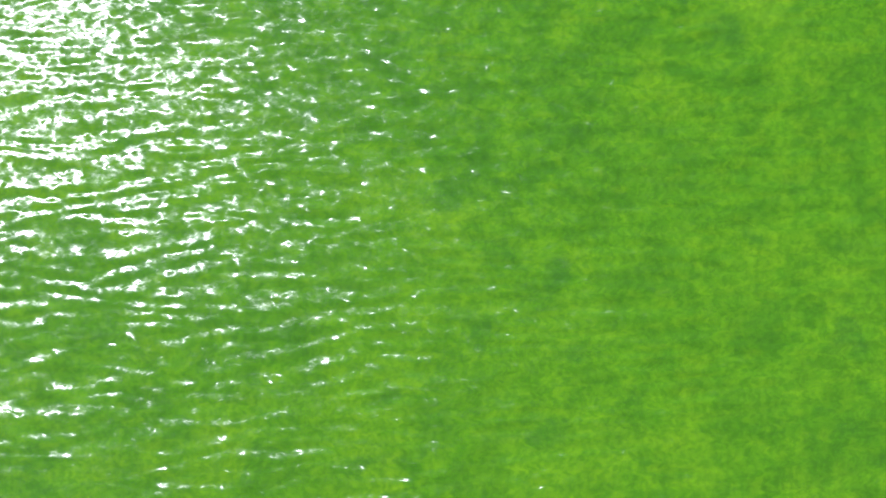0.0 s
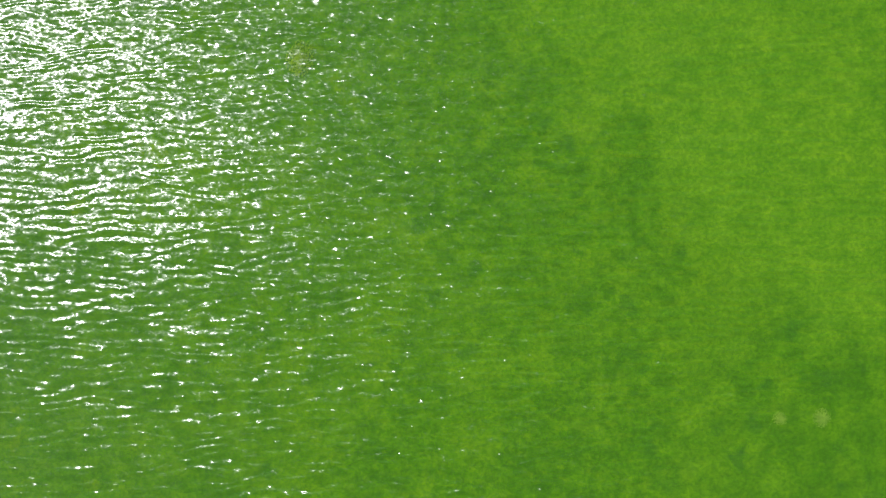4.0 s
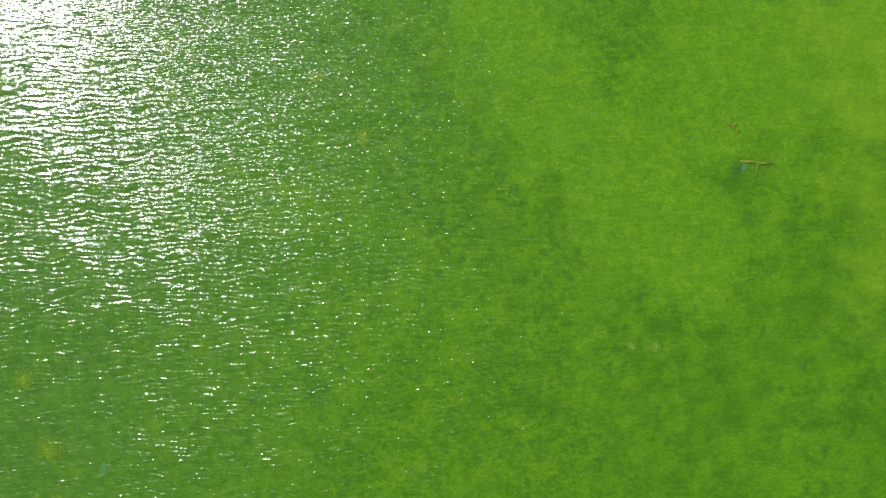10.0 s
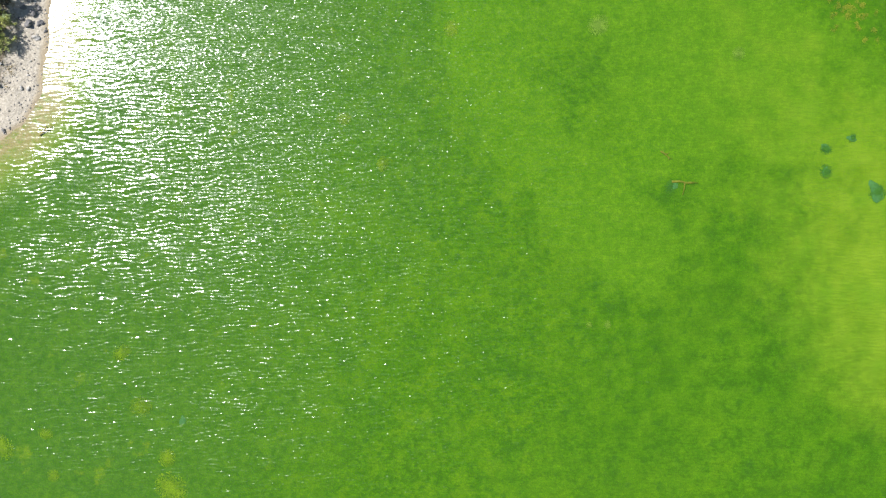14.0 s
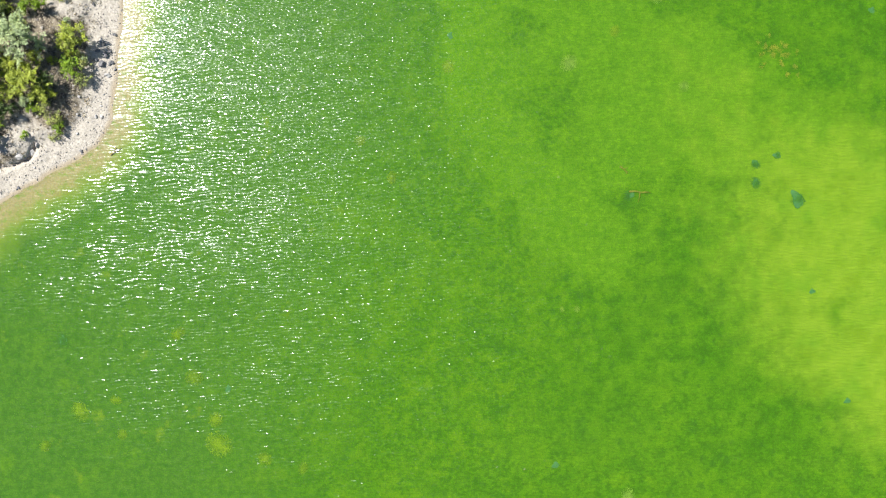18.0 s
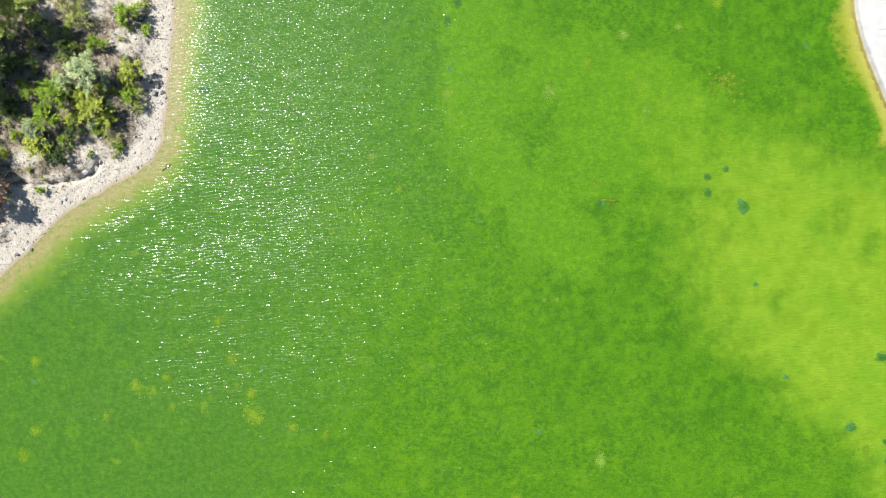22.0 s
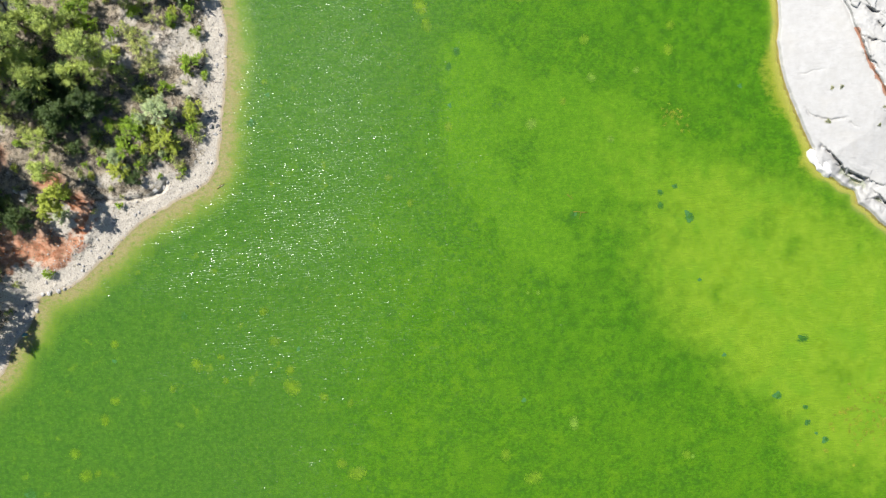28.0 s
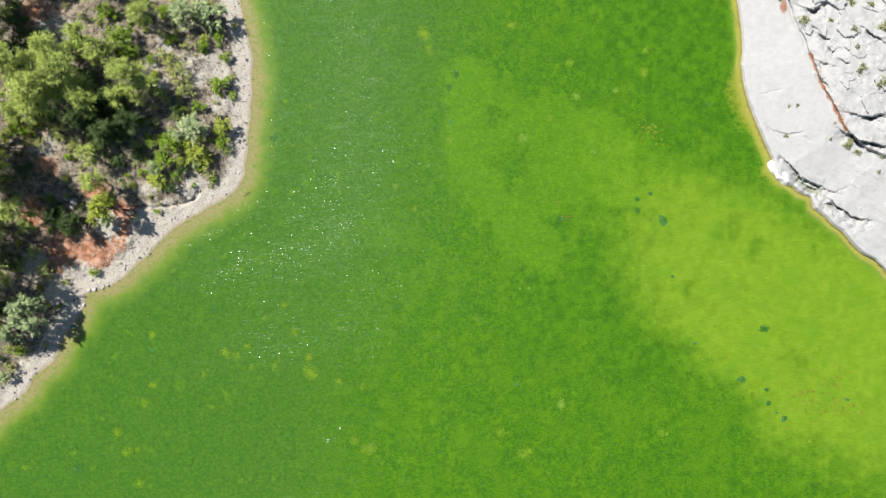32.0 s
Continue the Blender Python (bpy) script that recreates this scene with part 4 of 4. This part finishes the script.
while count < 240:
    u, v = low.uniform(-62, -36), low.uniform(2, 47)
    dl = float(inside(LEFT_SHORE, np.array([u]), np.array([v]))[0])
    if dl < 3.6 or dl > 20 or low.random() < blobs(PALE_GRAVEL + RED_EARTH, np.array([u]), np.array([v]))[0] * 1.2:
        continue
    kind = (SCRUB, YELLOW, SCRUB, PALE, SCRUB, BRIGHT)[count % 6]
    r = low.uniform(0.45, 1.25) * (0.7 if kind is PALE else 1.0)
    x, y, z = stand(u, v)
    src = kind.made[count % 3]
    plant = copy_thing(src, pose(x, y, z - 0.03, 0, 0, count * 53) @ Matrix.Diagonal((r, r, r, 1)) @ Matrix.Diagonal((*src.scale, 1)).inverted())
    tagged(plant, "small " + kind.label.replace("small ", "").replace("low ", "").replace("rounded ", "").replace("dense ", ""), kind.category, kind.name.replace("_", " ") + "s on the bank")
    count += 1

# ---------------------------------------------------------------- bank stones and litter
stones = [boulder("stone", i, STONE, 0.55 + 0.1 * (i % 3)) for i in range(5)]
greys = [boulder("stone", 20 + i, GREYSTONE, 0.6 + 0.1 * (i % 2)) for i in range(4)]
rng = np.random.default_rng(5)
PALE_STONES = [(-38.15, 19.18, 0.8), (-38.9, 23.15, 0.56), (-69.77, 9, 1.84), (-71.38, 9.54, 1.12), (-70.31, 8.04, 0.96), (-46.84, 10.29, 1.12), (-48.12, 9.75, 0.96), (-45.98, 11.04, 0.8), (-60.45, 11.57, 1.04), (-59.59, 11.9, 0.8),
               (-66.02, -7.61, 1.04), (-64.52, -7.29, 0.88), (-63.45, -6.97, 0.72), (-67.09, -7.82, 0.8), (-81.02, -28.4, 0.56), (-79.95, -28.19, 0.4), (-77.38, -23.47, 0.64), (-78.45, -24.76, 0.56), (-36.87, 29.26, 0.48), (-36.33, 32.26, 0.4),
               (-68.16, -10.61, 0.8), (-69.02, -11.9, 0.88), (-70.09, -12.97, 0.72), (-71.16, -14.36, 0.96), (-72.02, -15.43, 0.8), (-72.88, -17.04, 0.72), (-73.52, -18.33, 0.64)]
GREY_STONES = [(-37.3, 35.9, 0.54), (-39.76, 27.33, 0.48), (-37.4, 23.9, 0.54), (-39.23, 21.97, 0.61), (-38.37, 21.54, 0.75), (-37.73, 20.68, 0.61), (-38.8, 20.47, 0.82), (-37.94, 21.97, 0.54), (-39.44, 20.9, 0.54), (-37.3, 19.83, 0.41),
               (-38.58, 22.83, 0.54), (-37.3, 10.5, 0.48), (-55.62, -0.96, 0.48), (-56.7, -0.96, 0.34)]
SPOTS = [(u, v, size, 0) for u, v, size in PALE_STONES] + [(u, v, size, 1) for u, v, size in GREY_STONES]
for n in range(70):
    t = rng.random()
    i = min(int(t * 25), 24) + 3
    (ax, ay), (bx, by) = LEFT_SHORE[i], LEFT_SHORE[i + 1]
    f, d = rng.random(), 0.4 + 4.0 * rng.random()
    length = math.hypot(bx - ax, by - ay)
    SPOTS.append((ax + (bx - ax) * f + (by - ay) / length * d, ay + (by - ay) * f - (bx - ax) / length * d, 0.25 + 0.4 * rng.random(), int(rng.random() < 0.3)))
for n, (u, v, size, grey) in enumerate(SPOTS):
    x, y, z = stand(u, v)
    ob = new("stone", (greys if grey else stones)[n % (4 if grey else 5)])
    ob.matrix_basis = pose(x, y, z - 0.06 * size, 0, 0, n * 61) @ Matrix.Diagonal((size, size * (0.7 + 0.05 * (n % 7)), size * 0.9, 1))
    tagged(ob, "dark grey angular stone lying on the gravel beach" if grey else "pale weathered limestone stone lying on the bank", "stone", "stones along the beach")


def scatter(name, count, seed, band, size, material, label, category, chance=None):
    """Loose pieces strewn over the bank between two distances from the water."""
    rng = np.random.default_rng(seed)
    u, v = rng.uniform(-92, -33, count * 14), rng.uniform(-36, 52, count * 14)
    dl, _ = shores(u, v)
    keep = (dl > band[0]) & (dl < band[1])
    if chance is not None:
        keep &= rng.random(len(u)) < chance(u, v)
    u, v = u[keep][:count], v[keep][:count]
    z = ground_height(u, v)
    x, y = relief(u, v, z)
    n = len(u)
    base = np.array([(1, 0, 0), (-0.4, 0.9, 0), (-0.5, -0.8, 0), (0.1, 0.05, 0.75), (0.3, 0.7, 0.4), (0.2, -0.7, 0.35)])
    tri = np.array([(0, 4, 3), (4, 1, 3), (1, 2, 3), (2, 5, 3), (5, 0, 3), (0, 1, 4), (2, 0, 5)])
    a = rng.uniform(0, 6.28, n)
    s = size * (0.4 + rng.random(n) ** 2 * 1.3)
    sq = rng.uniform(0.6, 1.2, n)
    co = np.empty((n, 6, 3))
    for i, (px, py, pz) in enumerate(base):
        px, py = px * (1 + 0.3 * rng.normal(size=n) * 0.5), py * sq
        co[:, i, 0] = x + s * (px * np.cos(a) - py * np.sin(a))
        co[:, i, 1] = y + s * (px * np.sin(a) + py * np.cos(a))
        co[:, i, 2] = z + s * pz - 0.02
    faces = (tri[None] + np.arange(n)[:, None, None] * 6).reshape(-1, 3)
    ob = new(name, mesh_of(name, co.reshape(-1, 3).tolist(), faces.tolist(), material, False))
    return tagged(ob, label, category, kind="stuff")


def gravel_material(name, a, b):
    k = Mat(name)
    r = k.node("ShaderNodeNewGeometry").outputs["Random Per Island"]
    return k.end(k.surface(k.mix(k.step(k.noise(k.place(), 8.0, 2), 0.3, 0.7, 0, 0.3), k.mix(r, a, b), (0.19, 0.175, 0.155)), 0.9))


scatter("gravel", 6000, 8, (0.1, 5.0), 0.10, gravel_material("loose_gravel", (0.22, 0.195, 0.165), (0.46, 0.42, 0.37)), "loose pale limestone gravel along the beach", "gravel")
scatter("rubble", 3500, 9, (4.0, 45.0), 0.15, gravel_material("loose_rubble", (0.19, 0.15, 0.12), (0.45, 0.40, 0.34)), "scattered stones and rubble among the bushes", "rubble")
scatter("leaf_litter", 7000, 10, (4.5, 60.0), 0.09, gravel_material("fallen_litter", (0.075, 0.050, 0.030), (0.24, 0.18, 0.12)), "brown fallen twigs and leaf litter under trees", "litter")


def dry_grass():
    rng = np.random.default_rng(12)
    u, v = rng.uniform(-92, -34, 8500), rng.uniform(-34, 50, 8500)
    dl, _ = shores(u, v)
    keep = (dl > 2.6) & (grain(u / 4, v / 4, 91) > 0.45)
    u, v = u[keep], v[keep]
    z = ground_height(u, v)
    x, y = relief(u, v, z)
    c = np.repeat(np.stack([x, y, z + 0.08], 1), 9, 0)
    c += rng.normal(size=c.shape) * np.array([0.14, 0.14, 0.05])
    ob = new("dry_grass", quads("dry_grass", c, 0.16 + 0.16 * rng.random(len(c)), 0.22, rng, STRAW, 0.3))
    return tagged(ob, "tufts of dry straw-coloured grass on the bank", "grass", kind="stuff")


dry_grass()


def dead_brush(u, v, r, seed, count=16):
    rng = random.Random(seed)
    x, y, z = stand(u, v)
    root = empty("dead_brush", pose(x, y, z))
    for i in range(count):
        t, l = rng.uniform(0, 6.28), r * rng.uniform(0.5, 1.1)
        px, py = rng.uniform(-0.3, 0.3) * r, rng.uniform(-0.3, 0.3) * r
        part("twig", tube("twig", [(px, py, 0.0), (px + math.cos(t) * l * 0.5 + rng.uniform(-0.1, 0.1), py + math.sin(t) * l * 0.5, 0.35 * r * rng.random() + 0.1), (px + math.cos(t + 0.3) * l, py + math.sin(t + 0.3) * l, 0.25 * r * rng.random() + 0.05)],
                          (0.045, 0.03, 0.012), TWIG, 5), root)
    tagged(root, "heap of bleached grey dead branches on the bank", "brush", "dead branches on the bank")


for i, (u, v, r) in enumerate(((-47.26, 34.62, 2.0), (-55.95, 38.26, 1.8), (-46.30, 35.69, 1.4), (-60.23, 19.18, 1.3), (-53.48, 38.48, 1.4), (-43.30, 16.72, 1.3), (-48.66, 29.04, 1.4), (-77.59, -1.50, 1.4), (-46.51, 29.58, 1.2), (-64.73, 17.79, 1.3))):
    dead_brush(u, v, r, i)


def stick(name, at, turn, length, thick, material, label, branches=(), rise=0.0):
    """A fallen trunk or branch lying on the ground; side branches of (share along, turn, length)."""
    x, y, z = stand(*at)
    root = empty(name, pose(x, y, z + thick * 0.7 + rise, 0, 0, turn))
    h = length / 2
    part("stem", tube("stem", [(-h, 0, 0), (-h * 0.4, 0.03 * length, 0.02), (h * 0.2, -0.015 * length, 0.03), (h, 0.02 * length, 0.0)], (thick, thick * 0.9, thick * 0.75, thick * 0.3), material, 8), root)
    for share, t, l in branches:
        px = -h + share * length
        dx, dy = math.cos(radians(t)), math.sin(radians(t))
        part("side_branch", tube("side_branch", [(px, 0, 0.02), (px + dx * l * 0.5 + 0.04, dy * l * 0.5, 0.06), (px + dx * l, dy * l, 0.02)], (thick * 0.7, thick * 0.5, thick * 0.2), material, 6), root)
    return tagged(root, label, "log")


stick("fallen_log", (-72.88, 39.98), -55, 3.0, 0.16, BARK, "dark fallen pine trunk lying on bare ground")
stick("driftwood", (-59.16, 0.11), 20, 2.2, 0.07, TWIG, "thin dry driftwood stick on the red beach", ((0.5, 40, 0.7),))
stick("fallen_branch", (-67.95, 18.54), -35, 2.6, 0.08, TWIG, "bleached fallen branch among the young pines", ((0.4, 50, 0.8), (0.7, -40, 0.7)))
stick("beach_stick", (-38.48, 27.97), 0, 2.6, 0.05, BARK, "thin dark stick lying across the beach")
stick("fallen_pole", (-51.34, 13.18), -45, 2.6, 0.07, TWIG, "slender bleached trunk leaning among the shrubs")
stick("shore_branch", (-37.19, 10.40), 35, 1.5, 0.10, DRIFT, "dark waterlogged branch at the water's edge", ((0.5, 60, 0.5),))


def ledge():
    """The bright white shelf at the foot of the slab."""
    us, vs = np.linspace(-1, 1, 36), np.linspace(-1, 1, 22)
    verts, faces = [], []
    for b in vs:
        for a in us:
            r = math.hypot(a, b * 0.95) ** 1.5
            edge = 1 + 0.25 * noise.noise(Vector((a * 2.5, b * 2.5, 4)))
            top = 0.55 * max(0.0, 1 - (r / edge) ** 3) + 0.10 * noise.noise(Vector((a * 4, b * 4, 1))) - 0.12
            verts.append((a * 2.9, b * 1.15 + 0.2 * noise.noise(Vector((a * 3, 0, 9))), top - 1.5 * max(0.0, r - 0.75)))
    for j in range(21):
        for i in range(35):
            q = j * 36 + i
            faces.append((q, q + 1, q + 37, q + 36))
    ob = new("limestone_ledge", mesh_of("limestone_ledge", verts, faces, LEDGE))
    ob.matrix_basis = pose(63.8, 14.5, 0.46, 0, 0, -50)
    tagged(ob, "bright white limestone ledge at the waterline", "rock")


ledge()

# ---------------------------------------------------------------- in the lake
stick("sunken_log", (23.47, 6.11), -3, 2.5, 0.115, DRIFT, "brown forked log lying sunken on the algae bed", ((0.5, -98, 1.25), (0.55, 8, 0.9), (0.1, 160, 0.3)), 0.03)
stick("sunken_branch", (21.65, 8.68), -35, 1.3, 0.09, DRIFT, "short brown sunken branch with broken twigs", ((0.4, 60, 0.5), (0.7, -50, 0.35), (0.2, 120, 0.3)), 0.03)

sunken = [boulder("sunken_stone", 40 + i, SUNKEN, 0.35, 0.6) for i in range(4)]
EAST_STONES = [(41.8, 5.47, 1.3, 2.1, 30), (36.87, 9.43, 0.8, 1.2, 10), (36.87, 7.29, 0.8, 1, -10), (39.33, 10.5, 0.9, 0.8, 0), (56.8, -24.76, 1.7, 1.2, -20), (61.41, -26.69, 0.9, 0.8, 0), (61.73, -29.26, 1.1, 0.9, 30),
          (63.23, -31.08, 0.6, 0.6, 0), (64.84, -32.15, 1.4, 1, 25), (60.88, -15.11, 1.6, 0.9, -15), (43.51, -5.25, 0.7, 0.7, 0), (50.27, 27.44, 0.7, 0.9, 0), (47.8, -17.9, 0.9, 0.6, 0), (76.74, -28.62, 1, 0.7, 0)]
# (22.61, 5.89) is a dark lump added for the shadow under the sunken log.
WEST_STONES = [(-43.3, -11.57, 0.9, 1.3, 0), (-69.24, -41.69, 1.8, 1.5, 0), (22.61, 5.89, 0.65, 0.8, 20), (-32.15, 21.01, 0.8, 1.6, -20), (-70.31, -14.68, 1.1, 0.8, 0), (-29.37, 25.83, 0.8, 0.8, 0), (14.04, -25.61, 0.9, 0.7, 0),
          (2.47, 33.12, 0.8, 1.6, 0), (1.18, 30.65, 0.7, 1.2, 0), (1.39, 24.11, 0.6, 1, 0), (-24.01, -17.04, 0.7, 0.8, 0), (-55.09, -19.18, 0.9, 0.8, 0)]
for n, (u, v, sx, sy, turn) in enumerate(EAST_STONES + WEST_STONES):
    x, y, z = stand(u, v)
    ob = new("sunken_stone", sunken[n % 4])
    ob.matrix_basis = pose(x, y, z - 0.04, 0, 0, turn) @ Matrix.Diagonal((sx, sy, 0.42, 1))
    tagged(ob, "dark blue-green slimed stone sunken in the algae bed", "stone", "sunken stones in the lake")


def tuft(name, seed, count, material, size, slim):
    rng = np.random.default_rng(seed)
    a = rng.uniform(0, 6.28, count)
    r = np.abs(rng.normal(size=count)) * 0.36 * (1 + 0.16 * np.sin(a * 2 + seed) + 0.12 * np.sin(a * 5 + 2 * seed))
    r = np.where(r > 0.62, 0.62 * rng.random(count), r)
    c = np.stack([r * np.cos(a), r * np.sin(a), 0.03 * rng.random(count) + 0.04 * np.exp(-(r / 0.3) ** 2)], 1)
    return quads(name, c, size * (0.5 + rng.random(count)), slim, rng, material, 4.0)


def algae(name, label, meshes, spots, group):
    for n, (u, v, r) in enumerate(spots):
        x, y, z = stand(u, v)
        ob = new(name, meshes[n % len(meshes)])
        ob.matrix_basis = pose(x, y, z + 0.02, 0, 0, n * 83) @ Matrix.Diagonal((r * (0.75 + 0.13 * (n % 4)), r * (1.1 - 0.12 * (n % 3)), 1, 1))
        tagged(ob, label, "algae", group)


algae("yellow_algae_clump", "soft yellow-green algae clump on the lake bed", [tuft("yellow_algae_clump", 60 + i, 1500, CLUMP, 0.055, 0.8) for i in range(4)],
      ((-56.70, -29.04, 1.7), (-54.98, -25.83, 1.5), (-28.08, -15.75, 1.8), (-25.51, -20.58, 1.3), (-15.33, -26.15, 1.3), (-61.73, -34.72, 1.9), (-59.91, -38.48, 1.8), (-57.66, -44.48, 1.5), (-57.87, -38.05, 1.3), (-41.16, -19.72, 1.9), (41.37, -34.72, 1.4), (15.65, -38.69, 2.4),
       (-14.15, -37.94, 2.6), (10.93, -34.83, 1.8), (38.15, 33.55, 1.7), (13.08, 42.44, 1.5), (-37.08, -18.43, 1.2), (-45.23, -23.79, 1.3), (-55.09, -16.29, 1.2), (-25.08, -23.47, 2.4), (-19.72, -25.08, 1.7), (-29.90, -10.61, 1.4), (-36.33, -22.40, 1.0), (-3.64, 40.83, 2.4),
       (-2.57, 37.62, 2.0), (-29.90, 27.97, 1.0), (-9.00, 11.90, 1.2), (1.18, 20.47, 1.2), (-5.25, 7.61, 1.3), (-16.72, -36.33, 1.8), (24.01, 35.26, 1.4), (38.48, 37.62, 1.3), (20.47, 24.76, 1.4), (58.52, -27.76, 1.8)),
      "algae clumps on the lake bed")
algae("pale_algae_clump", "pale whitish-green algae clump on the lake bed", [tuft("pale_algae_clump", 80 + i, 1500, FOAM, 0.052, 0.8) for i in range(2)],
      ((22.40, -29.47, 2.0), (25.19, 28.83, 1.6), (14.58, -7.50, 0.55), (16.29, -7.50, 0.6), (42.44, -35.05, 0.9), (28.51, 18.43, 1.3), (32.80, 30.12, 1.0), (15.11, 21.01, 1.6)), "pale algae clumps on the lake bed")
rng = np.random.default_rng(33)
# The first clump is added as soft dark shadow at the log's end.
algae("dark_algae_clump", "dark blue-green algae round a sunken stone", [tuft("dark_algae_clump", 120 + i, 1100, MOSS, 0.06, 0.8) for i in range(3)],
      ((22.08, 5.68, 1.0), (41.80, 5.36, 1.5), (36.87, 9.43, 1.0), (36.87, 7.29, 1.0), (39.33, 10.50, 0.8), (56.80, -24.76, 1.3), (61.41, -26.69, 0.7), (61.73, -29.26, 0.9), (64.84, -32.15, 1.1), (-43.30, -11.57, 1.3), (-69.24, -41.69, 2.0), (60.88, -15.11, 1.6), 
       (-32.15, 21.01, 1.3), (2.47, 33.12, 1.4), (1.18, 30.65, 1.3)), "dark algae clumps on the lake bed")
algae("rusty_weed", "small rusty-brown water weed tuft on the bed", [tuft("rusty_weed", 90 + i, 60, WEED, 0.22, 0.35) for i in range(3)],
      [(39.2 + 1.3 * a, 22.1 + 1.5 * b, 0.62) for a, b in rng.normal(size=(26, 2))] + [(71.5 + 2.6 * a, -28.0 + 3.0 * b, 0.4 + 0.25 * abs(a)) for a, b in rng.normal(size=(110, 2))], "rusty weeds in the shallows")
